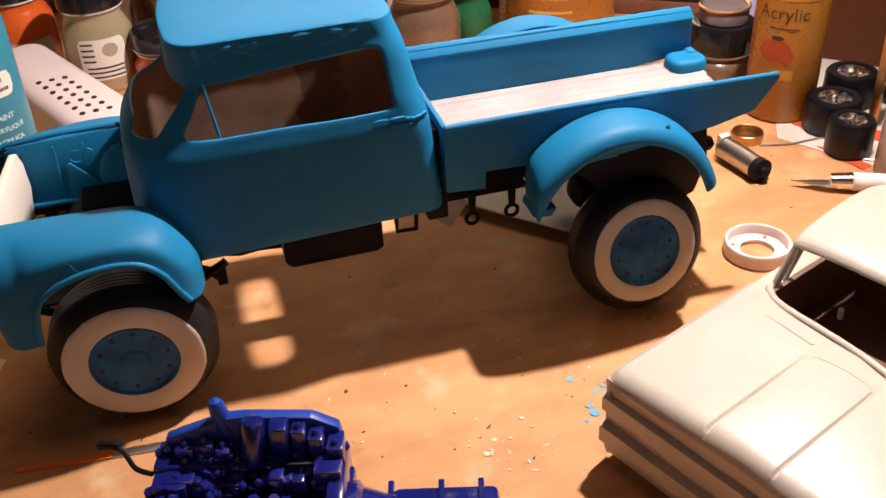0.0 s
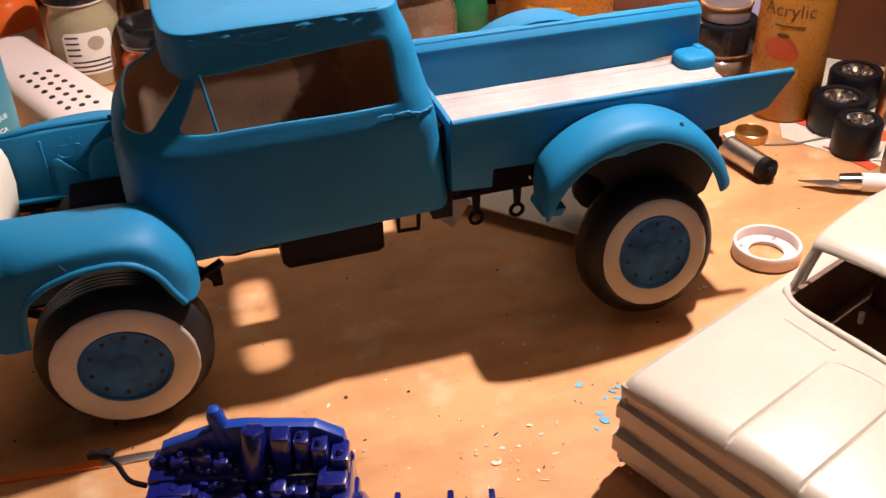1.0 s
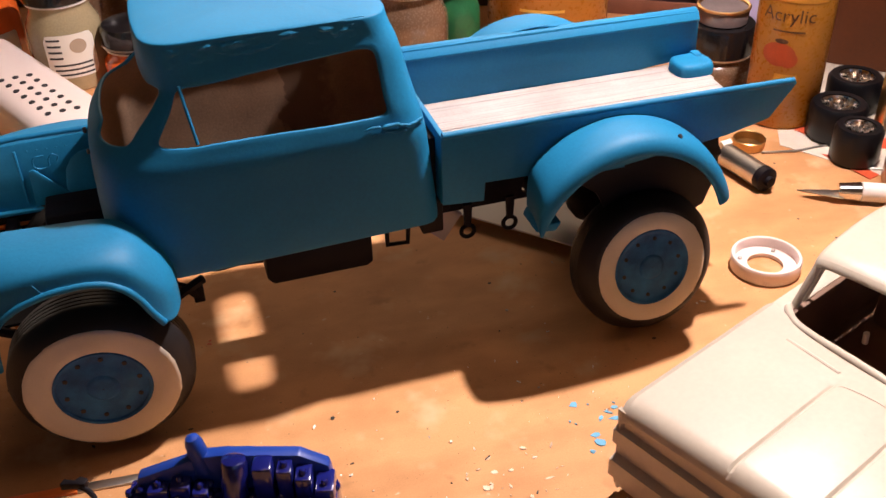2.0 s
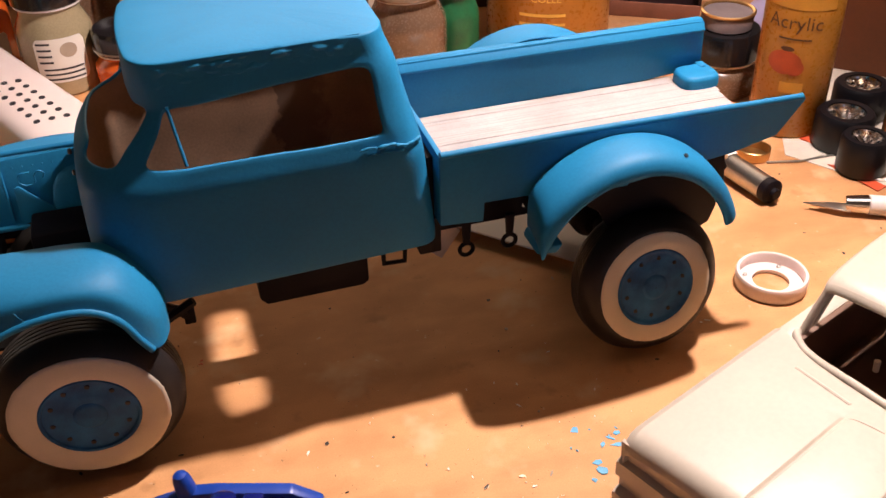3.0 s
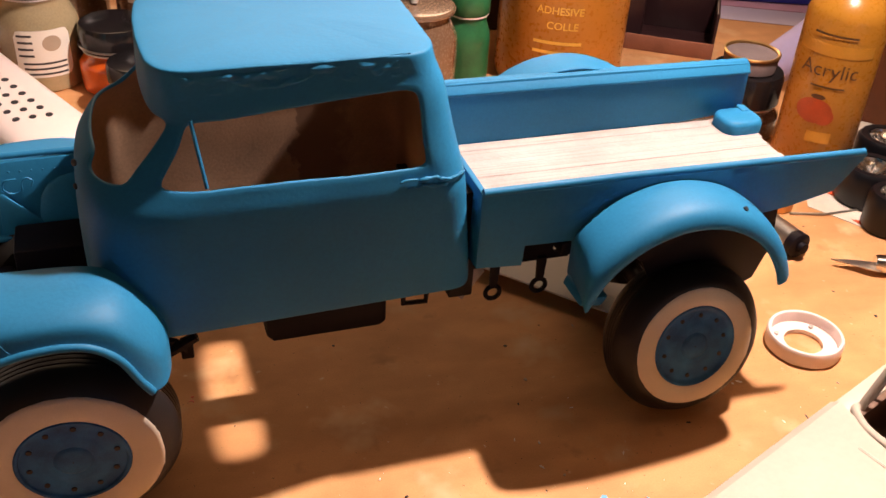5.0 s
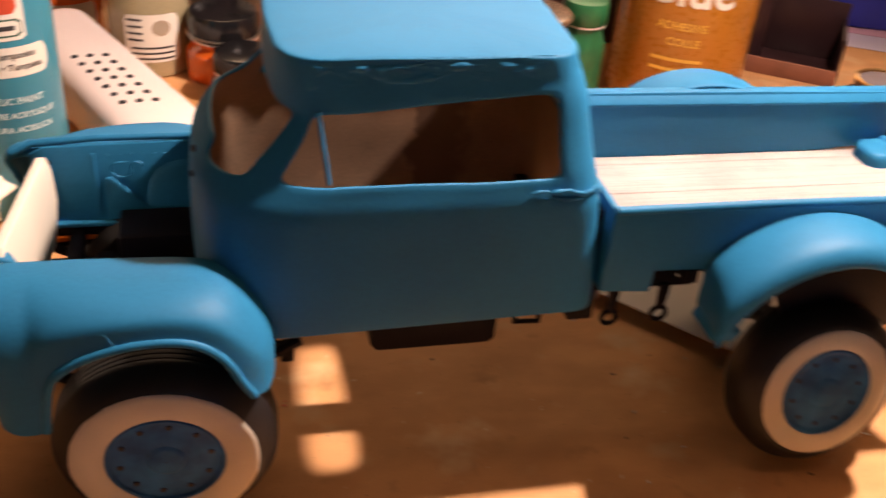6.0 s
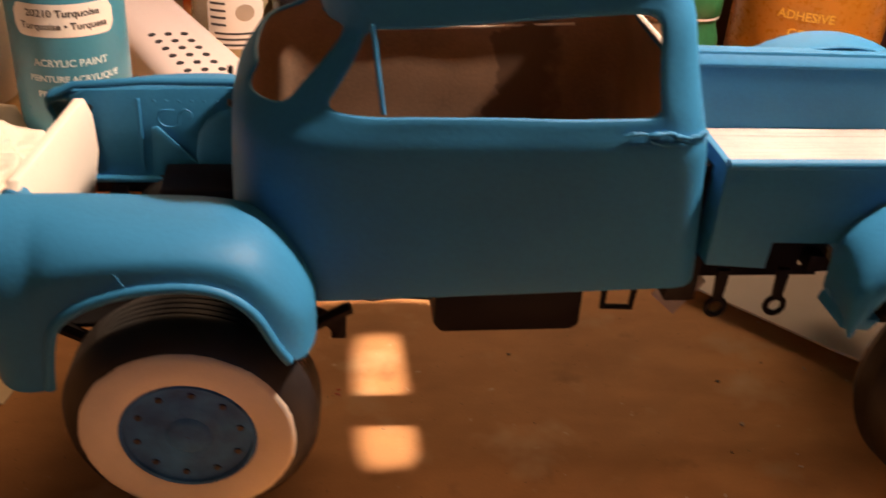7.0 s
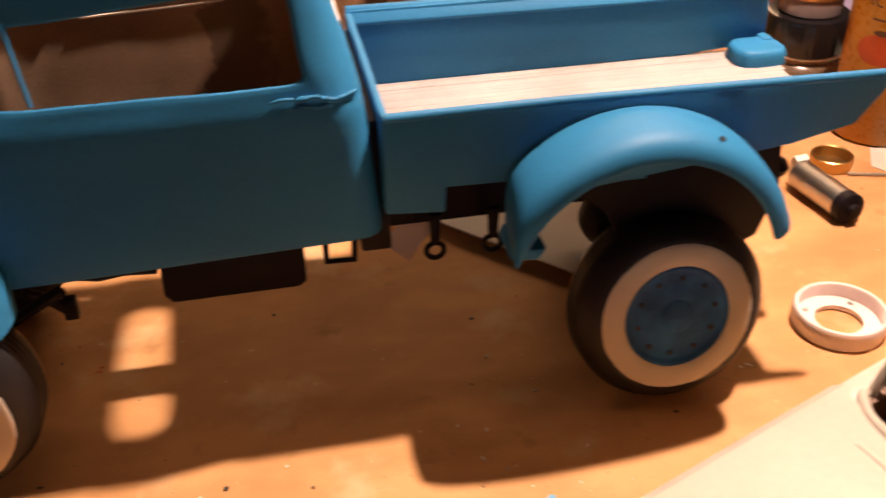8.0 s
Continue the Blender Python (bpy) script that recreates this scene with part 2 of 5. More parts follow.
def box(lo, hi, bev=0.4, seg=2, bm=None):
    bm = bm or bmesh.new()
    made = bmesh.ops.create_cube(bm, size=1)["verts"]
    for v in made:
        v.co = Vector([lo[i] + (v.co[i] + 0.5) * (hi[i] - lo[i]) for i in range(3)])
    if bev:
        es = list({e for v in made for e in v.link_edges})
        bmesh.ops.bevel(bm, geom=es, offset=bev, segments=seg, affect="EDGES", profile=0.5)
    return bm


def loft(rings, closed=True, caps=True, bm=None):
    """Skin a list of rings of points."""
    bm = bm or bmesh.new()
    vs = [[bm.verts.new(p) for p in r] for r in rings]
    n = len(rings[0])
    for a, b in zip(vs, vs[1:]):
        for i in range(n if closed else n - 1):
            j = (i + 1) % n
            bm.faces.new((a[i], a[j], b[j], b[i]))
    if caps and closed:
        bm.faces.new(vs[0][::-1])
        bm.faces.new(vs[-1])
    bmesh.ops.recalc_face_normals(bm, faces=bm.faces)
    return bm


def frame_of(axis):
    z = Vector(axis).normalized()
    x = z.orthogonal().normalized()
    return x, z.cross(x), z


def lathe(profile, base=(0, 0, 0), axis=(0, 0, 1), n=32, bm=None, caps=True, wobble=0.0):
    """Turn a profile of (radius, height) about an axis."""
    x, y, z = frame_of(axis) if tuple(axis) != (0, 0, 1) else (Vector((1, 0, 0)), Vector((0, 1, 0)), Vector((0, 0, 1)))
    base = Vector(base)
    rings = []
    for r, h in profile:
        rings.append([base + z * h + (x * math.cos(a) + y * math.sin(a)) * (r * (1 + wobble * noise.noise(Vector((3 * math.cos(a), 3 * math.sin(a), h)))))
                      for a in (2 * math.pi * i / n for i in range(n))])
    return loft(rings, True, caps, bm)


def rod(a, b, r, n=12, r2=None, bm=None):
    a, b = Vector(a), Vector(b)
    h = (b - a).length
    q = r if r2 is None else r2
    e = min(0.25 * r, 0.3)
    return lathe([(r - e, 0), (r, e), (q, h - e), (q - e, h)], a, b - a, n, bm)


def flowing(points, steps=5):
    """A smooth curve through points."""
    p = [Vector(q) for q in points]
    out = []
    for i in range(len(p) - 1):
        a, b, c, d = p[max(i - 1, 0)], p[i], p[i + 1], p[min(i + 2, len(p) - 1)]
        for s in range(steps):
            t = s / steps
            out.append(0.5 * ((2 * b) + (c - a) * t + (2 * a - 5 * b + 4 * c - d) * t * t + (3 * b - a - 3 * c + d) * t ** 3))
    return out + [p[-1]]


def tube(points, r, n=8, bm=None):
    """A bent wire through points."""
    pts = [Vector(p) for p in points]
    rings = []
    x = None
    for i, p in enumerate(pts):
        d = (pts[min(i + 1, len(pts) - 1)] - pts[max(i - 1, 0)]).normalized()
        x = (x - d * x.dot(d)).normalized() if x else d.orthogonal().normalized()
        y = d.cross(x)
        rings.append([p + (x * math.cos(2 * math.pi * k / n) + y * math.sin(2 * math.pi * k / n)) * r for k in range(n)])
    return loft(rings, True, True, bm)


def prism(outline, h, axis="z", at=0.0, bev=0.0, bm=None):
    """Extrude a flat outline by h along an axis, from the level at."""
    bm = bm or bmesh.new()
    put = {"z": lambda p, q: (p[0], p[1], q), "y": lambda p, q: (p[0], q, p[1]), "x": lambda p, q: (q, p[0], p[1])}[axis]
    a = [bm.verts.new(put(p, at)) for p in outline]
    b = [bm.verts.new(put(p, at + h)) for p in outline]
    n = len(outline)
    fs = [bm.faces.new(a), bm.faces.new(b)]
    fs += [bm.faces.new((a[i], a[(i + 1) % n], b[(i + 1) % n], b[i])) for i in range(n)]
    bmesh.ops.recalc_face_normals(bm, faces=fs)
    if bev:
        bmesh.ops.bevel(bm, geom=list({e for f in fs for e in f.edges}), offset=bev, segments=2, affect="EDGES", profile=0.5)
    return bm


def shell(ob, thick, levels=0, offset=-1.0, inner=0, even=True):
    s = ob.modifiers.new("thickness", "SOLIDIFY")
    s.thickness, s.offset, s.use_even_offset = thick * MM, offset, even
    s.material_offset = s.material_offset_rim = inner
    if inner:
        s.material_offset_rim = 0
    if levels:
        u = ob.modifiers.new("rounding", "SUBSURF")
        u.levels = u.render_levels = levels
    for p in ob.data.polygons:
        p.use_smooth = True
    return ob


def lettering(text, size, bold=0.0):
    """The outline of a text as a flat bmesh in the XY plane, centred, in millimetres."""
    cu = bpy.data.curves.new("lettering", "FONT")
    cu.body, cu.size, cu.align_x, cu.align_y, cu.offset = text, size, "CENTER", "CENTER", bold
    cu.resolution_u = 3
    tmp = bpy.data.objects.new("lettering", cu)
    me = bpy.data.meshes.new_from_object(tmp)
    bm = bmesh.new()
    bm.from_mesh(me)
    bpy.data.objects.remove(tmp)
    bpy.data.meshes.remove(me)
    return bm


def wrap(bm, radius, angle, z, lift=0.15):
    """Bend a flat bmesh round an upright cylinder, centred on the bearing angle (degrees)."""
    lo, hi = min(v.co.x for v in bm.verts), max(v.co.x for v in bm.verts)
    cuts = int((hi - lo) / 1.6)
    for i in range(1, cuts):
        geom = bm.verts[:] + bm.edges[:] + bm.faces[:]
        bmesh.ops.bisect_plane(bm, geom=geom, plane_co=(lo + (hi - lo) * i / cuts, 0, 0), plane_no=(1, 0, 0))
    for v in bm.verts:
        a = radians(angle) + v.co.x / radius
        v.co = Vector(((radius + lift) * math.cos(a), (radius + lift) * math.sin(a), z + v.co.y))
    return bm


def patch(w, h, radius, angle, z, lift=0.1, rows=1, corner=0.0, thick=0.0):
    """A label: a flat rectangle with cut corners, bent round an upright cylinder."""
    n = max(4, int(w / 1.5))
    bm = bmesh.new()
    cols = []
    for i in range(n + 1):
        x = -w / 2 + w * i / n
        d = max(0.0, abs(x) - (w / 2 - corner))
        k = h / 2 - (corner - math.sqrt(max(0.0, corner * corner - d * d)) if corner else 0)
        cols.append((bm.verts.new((x, -k, 0)), bm.verts.new((x, k, 0))))
    for (a, b), (c, d) in zip(cols, cols[1:]):
        bm.faces.new((a, c, d, b))
    return wrap(bm, radius, angle, z, lift)


def ellipse(w, h, n=16):
    """A flat oval in upright strips, so that it can be bent."""
    bm = bmesh.new()
    cols = []
    for i in range(n + 1):
        x = -w / 2 * math.cos(math.pi * i / n)
        k = max(0.02, h / 2 * math.sin(math.pi * i / n))
        cols.append((bm.verts.new((x, -k, 0)), bm.verts.new((x, k, 0))))
    for (a, b), (c, d) in zip(cols, cols[1:]):
        bm.faces.new((a, c, d, b))
    return bm


# ---- the room and the bench ----
def room_slab(name, lo, hi, mat, label):
    single(name, box(lo, hi, 0), mat, (0, 0, 0), label, "wall" if "wall" in name else name, kind="structure", smooth=0)


room_slab("floor", (-1800, -1800, -790), (2200, 1700, -750), floor_wood, "dark wooden floor of the hobby room")
room_slab("ceiling", (-1800, -1800, 2300), (2200, 1700, 2340), wall_paint, "plain cream ceiling of the hobby room")
room_slab("wall_north", (-1800, 1700, -750), (2200, 1760, 2300), wall_paint, "plain cream wall behind the bench")
room_slab("wall_south", (-1800, -1860, -750), (2200, -1800, 2300), wall_paint, "plain cream wall of the hobby room")
room_slab("wall_west", (-1860, -1800, -750), (-1800, 1700, 2300), wall_paint, "plain cream wall of the hobby room")
room_slab("wall_east", (2200, -1800, -750), (2260, 1700, 2300), wall_paint, "plain cream wall of the hobby room")

bench = thing("workbench", (200, 150, -750), "workbench with a paint-flecked tan hardboard top", "table")
part("tabletop", box((-900, -325, 732), (900, 480, 750), 1.5), hardboard, bench, "stained tan hardboard")
for sx in (-1, 1):
    for y in (-270, 420):
        part("leg", box((sx * 840 - 25, y - 25, 0), (sx * 840 + 25, y + 25, 732), 2), floor_wood, bench)
# frame added round the cool fill lamp; no window is known there
fill_frame = thing("front_fill_frame", (200, -1800, 400), "unseen white frame added round the front fill lamp", "window", kind="structure")
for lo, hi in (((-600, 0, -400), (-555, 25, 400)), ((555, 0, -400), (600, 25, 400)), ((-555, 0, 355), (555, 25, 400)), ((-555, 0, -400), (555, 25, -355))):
    part("fill_frame_bar", box(lo, hi, 3), white_plastic, fill_frame)
# made-up frame that surrounds the warm fill lamp behind the bench
fill_frame = thing("back_fill_frame", (450, 1700, 850), "unseen white frame added round the back fill lamp", "window", kind="structure")
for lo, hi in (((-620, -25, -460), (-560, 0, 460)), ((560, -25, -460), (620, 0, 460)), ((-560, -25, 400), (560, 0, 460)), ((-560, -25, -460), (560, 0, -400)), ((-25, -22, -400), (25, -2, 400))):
    part("fill_frame_bar", box(lo, hi, 3), white_plastic, fill_frame)

# ---- the blue pickup model ----
truck = thing("model_truck", (0, 54.5, 0), "unfinished scale model pickup truck, matt blue, whitewall tyres, far rear wheel left out", "model truck")

# cab: level, front x, rear x, half width, front corner depth, front corner width, rear corner
CAB = [
    (52.0, 13.5, 110.0, 33.0, 16, 12, 5),
    (56.0, 13.0, 110.0, 33.6, 16, 12, 5),
    (66.0, 12.5, 109.3, 34.0, 17, 13, 6),
    (77.0, 12.5, 108.4, 34.0, 19, 15, 7),
    (86.0, 13.0, 107.6, 34.3, 22, 17, 7),
    (89.5, 14.0, 107.0, 33.2, 24, 18, 8),
    (92.5, 15.5, 106.3, 32.8, 26.5, 19, 8),
    (96.0, 18.0, 105.3, 32.0, 25.5, 18, 8),
    (102.0, 23.5, 103.4, 30.6, 22, 17, 7),
    (106.5, 28.0, 102.2, 29.4, 17, 15, 6),
    (109.4, 30.8, 101.4, 28.4, 13.5, 13, 6),
    (113.0, 31.0, 100.4, 27.6, 11, 11, 6),
    (117.2, 31.2, 99.4, 27.4, 8, 9, 7),
    (119.7, 31.2, 99.2, 27.4, 8, 9, 8),
    (120.2, 31.3, 99.0, 27.2, 8, 9, 8),
    (120.5, 32.4, 98.2, 26.2, 8, 9, 8),
]
SIDE = [0.0, 0.05, 0.2, 0.4, 0.6, 0.8, 0.93, 1.0]


def cab_ring(z, f, r, w, cx, cy, rc):
    """Half outline from the middle of the back, round the side with y < 0, to the middle of the front; then mirrored."""
    half = [(r, 0), (r, -0.45 * (w - rc)), (r, -0.84 * (w - rc)), (r, -(w - rc))]
    for a in (30, 60):
        half.append((r - rc + rc * math.cos(radians(a)), -(w - rc) - rc * math.sin(radians(a))))
    xs, xe = r - rc, f + cx
    half += [(xs + (xe - xs) * u, -w) for u in SIDE]
    for a in (25, 45, 68):
        half.append((xe - cx * math.sin(radians(a)), -(w - cy) - cy * math.cos(radians(a))))
    half += [(f, -(w - cy)), (f - 0.8, -0.5 * (w - cy)), (f - 1.0, 0)]
    return [(x, y, z) for x, y in half] + [(x, -y, z) for x, y in half[-2:0:-1]]


bm = bmesh.new()
rings = [[bm.verts.new(p) for p in cab_ring(*c)] for c in CAB]
N = len(rings[0])
H = N // 2
for k, (a, b) in enumerate(zip(rings, rings[1:])):
    for i in range(N):
        j = (i + 1) % N
        m = min(i, N - 1 - i)
        glazed = 6 <= k <= 9
        side_win = glazed and 7 <= m <= 13
        screen = (7 <= k <= 9 and m >= 15) or (k == 6 and m in (15, 16) and i < H)
        back_win = 7 <= k <= 8 and m <= 1
        if not (side_win or screen or back_win):
            bm.faces.new((a[i], a[j], b[j], b[i]))
top = [rings[-1]]
for z, s in ((121.8, 0.6),):
    r = [bm.verts.new(Vector((66, 0, z)) + (Vector(v.co) - Vector((66, 0, v.co.z))) * s) for v in rings[-1]]
    for i in range(N):
        bm.faces.new((rings[-1][i], rings[-1][(i + 1) % N], r[(i + 1) % N], r[i]))
    top.append(r)
bm.faces.new(top[-1])
# hand-carved unevenness along the drip edge and beltline
for v in bm.verts:
    n = noise.noise(Vector(v.co) * 0.16)
    if v.co.z < 54:
        v.co.z += (v.co.x - 62) * 0.032
    # the window heads rise towards the back
    if 96 < v.co.z < 117:
        v.co.z += 0.085 * (v.co.x - 66) * min((v.co.z - 96) / 13.4, (117 - v.co.z) / 7.6)
    if v.co.z > 84:
        v.co += Vector((0, 0.45 * n, 0.5 * n))
    # far side of the roof narrowed so lamplight clears it to the inner wing panel
    if v.co.y > 0 and v.co.z > 106:
        v.co.y *= 1 - 0.13 * min(1, (v.co.z - 106) / 8)
bmesh.ops.recalc_face_normals(bm, faces=bm.faces)
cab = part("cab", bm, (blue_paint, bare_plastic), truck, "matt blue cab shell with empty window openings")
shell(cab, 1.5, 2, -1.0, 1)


def ridge(points, r, name="filler_ridge", mat=blue_paint, parent=cab):
    """A lumpy bead of filler under the paint."""
    pts = []
    for a, b in zip(points, points[1:]):
        for s in range(6):
            pts.append(Vector(a).lerp(Vector(b), s / 6))
    pts.append(Vector(points[-1]))
    rings = []
    for i, p in enumerate(pts):
        rr = r * (0.65 + 0.6 * abs(noise.noise(p * 0.45))) * min(1, 0.35 + 0.3 * min(i, len(pts) - 1 - i))
        d = (pts[min(i + 1, len(pts) - 1)] - pts[max(i - 1, 0)]).normalized()
        x = d.orthogonal().normalized()
        y = d.cross(x)
        rings.append([p + (x * math.cos(k) + y * math.sin(k)) * rr for k in (j * math.pi / 4 for j in range(8))])
    return part(name, loft(rings), mat, parent, smooth=80)


def flaked_strip(s):
    """A crinkled band of filler and thick paint below the roof edge: proud in the middle, sunk into the shell all round."""
    cols = []
    for i in range(111):
        x = 37.0 + 54.5 * i / 110
        col = []
        for k in range(15):
            z = 113.4 + 6.5 * k / 14 + 0.02 * (x - 66)
            p = Vector((x * 0.16, z * 0.42, 3.0 * s))
            near, far = noise.voronoi(p * 1.35)[0][:2]
            rise = 0.5 * noise.fractal(p, 0.8, 2.0, 4) + 0.3 * max(0.0, 0.22 - (far - near)) - 0.2
            edge = min(1.0, min(i, 110 - i) / 6, min(k, 14 - k) / 2.5)
            col.append((x, s * (27.35 + (0.25 + rise) * edge - 0.5 * (1 - edge)), z))
        cols.append(col)
    ob = part("flaked_strip", loft(cols, False, False), blue_paint, cab, "crinkled filler under the blue paint", smooth=30)
    shell(ob, 0.5, 0, -1.0 if s < 0 else 1.0, 0, False)


random.seed(21)
for s in (-1, 1):
    if s < 0:
        flaked_strip(s)
    part("window_post", tube([(42.0, s * 31.2, 92.4), (40.8, s * 29.6, 101), (39.8, s * (28.2 if s < 0 else 26.8), 108.6)], 0.48), blue_paint, cab)
    if s < 0:
        ridge([(40, s * 26.9, 119.6), (55, s * 27.1, 119.9), (70, s * 27.0, 119.7), (84, s * 27.0, 119.9), (91, s * 26.8, 119.8)], 0.5, "drip_edge")
    for k in range(9):
        x, z = 88.5 + 1.75 * k + random.uniform(-0.8, 0.8), 88.6 + random.uniform(-1.0, 1.9)
        run, up = random.uniform(2.6, 6.0), random.uniform(-0.6, 1.0)
        pts = [(x + run * u, s * (33.75 - 0.02 * (z - 88) - max(0.0, x + run * u - 98.5) ** 2 * 0.055), z + up * u + random.uniform(-0.35, 0.35)) for u in (0, 0.35, 0.7, 1)]
        ridge(pts, random.uniform(0.35, 0.7))
# white colour of these strips stands in for lamplight on the sills' bare edges
part("lit_edge_strip", tube([(44, 32.2, 87.3), (58, 32.4, 87.9), (70, 32.2, 88.4), (82, 32.3, 89.2), (93, 32.0, 89.7)], 0.55, 6), white_styrene, cab, "bare white strip for the lit edge inside the far door")
part("lit_sill_strip", tube([(104.6, 21.5, 96.4), (104.9, 10, 96.2), (104.9, -10, 96.2)], 0.6, 6), white_styrene, cab, "bare white strip for the lit rear window sill")
part("cowl_rivet", lathe([(0.1, 0.6), (0.8, 0.5), (0.9, 0)], (13.6, -20.0, 96.5), (-0.9, -0.5, 0.2), 10), hole_black, cab)
part("cowl_rivet", lathe([(0.1, 0.6), (0.7, 0.5), (0.8, 0)], (12.8, -16, 88), (-1, -0.4, 0.1), 10), hole_black, cab)


# front wings: one column for each x; f pulls the outside inwards where the wing rounds off
def wing(s):
    cols = []
    spec = [(-28.5, 0.10, 64, 46), (-31.0, 0.34, 70, 45), (-31.8, 0.62, 73, 44), (-30.6, 0.86, 74.5, 43), (-27, 1.0, 75, 42.5), (-22.5, 1.0, 75.2, 42.5), (-20.6, 1.0, 75.2, 43),
            (-19.6, 1.0, 75.2, 50), (-17.5, 1.0, 75.2, 57), (-13.5, 1.0, 75.2, 61), (-8, 1.0, 75, 63.4), (-1, 1.0, 74.8, 65), (7, 1.0, 74.6, 65.2), (13, 1.0, 74, 63.5), (18, 1.0, 72.5, 59),
            (21.5, 0.98, 70, 52), (24, 0.95, 67, 47.5), (27, 0.86, 62.5, 47), (29, 0.6, 58, 47), (29.6, 0.25, 54, 47)]
    for x, f, zt, zl in spec:
        zt -= 5.5 if s > 0 else 0
        w = 19.5 * f
        lean = 5.5 * max(0.0, min(1.0, (-14 - x) / 14))
        pts = [(-26.5 if s < 0 else -32, zt - 1.8), (-29 if s < 0 else -33, zt - 0.2), (-29 - 0.45 * w, zt - 0.2), (-29 - 0.78 * w, zt - min(3.6, 0.14 * (zt - zl))), (-29 - 0.94 * w, zt - min(8.4, 0.32 * (zt - zl))), (-29 - 1.0 * w, zt - 0.45 * (zt - zl)),
               (-29 - 1.02 * w, zl + 2.2), (-29 - 1.05 * w, zl + 0.8), (-29 - 1.03 * w, zl)]
        cols.append([(x - lean * max(0, z - 46) / 29, y if s < 0 else -y, z) for y, z in pts])
    # a dent knocked into the nose
    for c in cols:
        for i, p in enumerate(c):
            d = Vector((p[0] + 29.5, abs(p[1]) - 43.0, (p[2] - 66.5) * 1.3)).length
            k = 2.4 * math.exp(-(d / 4.2) ** 2)
            c[i] = (p[0] + 0.7 * k, p[1] - s * 0.7 * k, p[2] - 0.3 * k)
    lip = [c[-1] for c in cols[6:17]]
    b = loft(cols, False, False)
    ob = part("front_wing", b, blue_paint, truck, "matt blue front wing with a chipped nose")
    shell(ob, 1.4, 2, -1.0 if s < 0 else 1.0, 0, False)
    part("arch_lip", tube(flowing([(x, y * 1.0, z + 0.7) for x, y, z in lip], 4), 1.05, 10), blue_paint, ob, smooth=80)
    return ob


for s in (-1, 1):
    w = wing(s)
    ridge([(-32, s * 39, 69.0), (-29, s * 43.5, 66.2), (-24, s * 46.5, 64.0)], 0.8, "paint_chip", blue_paint, w)
    part("crease", tube([(-6.4, s * 48.5, 68.6), (-5.4, s * 48.75, 67.0), (-4.2, s * 49.1, 65.6)], 0.2, 8), blue_paint, w)
    # inner wing panel with ribs, rivets and a raised badge-like curl
    if s < 0:
        continue
    pan = part("inner_panel", prism([(-31, 52), (-30, 69.5), (-26, 71.5), (10, 72.5), (13, 72.5), (13, 50), (2, 49.5), (-8, 48), (-24, 48)], 1.4, "y", s * 30.5 - 0.7, 0.35), blue_paint, truck)
    part("hood_rail", tube([(-34, s * 31.0, 69.5), (-29, s * 31.4, 72), (-12, s * 31.4, 73.2), (13, s * 31.2, 73.4)], 1.0, 10), blue_paint, pan)
    part("lower_flange", box((-26, s * 29.2 - 1.4, 47.3), (13, s * 29.2 + 1.4, 48.6), 0.4), blue_paint, pan)
    inn = s * 29.6
    part("rib", box((-14.2, inn - 0.5, 50), (-13.4, inn + 0.5, 69.5), 0.2), blue_paint, pan)
    part("gusset", prism([(-11.5, 49), (-11, 62), (-9.5, 62.5), (1.5, 50.5), (1.5, 49)], 0.8, "y", inn - 0.9, 0.25), blue_paint, pan)
    for wx, wr, wh in ((9.5, 10.5, 18.5),):
        well = [[(wx + wr * math.cos(a) * k, inn - s * (0.2 + 1.7 * math.sin(a) * k), 48.5 + wh * h) for a in (math.pi * i / 14 for i in range(15))]
                for h, k in ((0, 1.0), (0.35, 0.98), (0.65, 0.88), (0.85, 0.66), (0.96, 0.36), (1.0, 0.05))]
        part("wheel_well", loft(well, False, False), blue_paint, pan, smooth=70)
    for q in range(7):
        part("rivet", lathe([(0.1, 0.2), (0.3, 0.12), (0.35, 0)], (-10 + q * 3, s * 29.8, 68.8), (0, -s, 0), 8), blue_paint, pan)
    part("curl", tube(flowing([(-5.5, inn, 66.5), (-8.5, inn, 66.2), (-9.2, inn, 63.5), (-7.2, inn, 62), (-4.5, inn, 62.6), (-4.2, inn, 65), (-2.8, inn, 66.6), (-1.2, inn, 65.6), (-1.8, inn, 63.8)]), 0.25, 6), blue_paint, pan)
    part("bolt_hole", lathe([(0.1, 0.3), (0.9, 0.3), (0.9, 0)], (-25.5, s * 29.8, 67), (0, -s, 0), 10), hole_black, pan)

rb = prism([(-20, 46), (-24, 56), (-22, 66), (-18, 71.8), (24, 71.8), (28, 66), (29, 56), (22, 46)], 2.6, "x", -30.0, 0.4)
for v in rb.verts:
    v.co.x += 0.11 * v.co.y
part("radiator_panel", rb, white_styrene, truck, "bare off-white styrene radiator panel")
part("orange_strip", prism([(-30, 27), (-28, 34), (-9, 35), (-8, 29)], 1.6, "z", 43.0, 0.3), orange_strip, truck, "orange plastic strip across the engine bay")
# black plate added to stop lamplight falling through the engine bay
part("bay_light_block", box((-28, -23, 39.0), (13, 24, 40.2), 0.3), black_plastic, truck)
part("bracket", prism([(-35, 63), (-34, 68.5), (-31.5, 70.5), (-28.5, 69.5), (-27, 66), (-28, 62)], 4, "y", -20, 0.9), blue_paint, truck, "blue front bracket")
part("firewall_box", box((-8, 12, 38), (13, 27, 53.5), 1.0), black_plastic, truck, "black engine bay box")
part("firewall_box", box((-15, 4, 38), (-9, 20, 45), 1.5), black_plastic, truck)

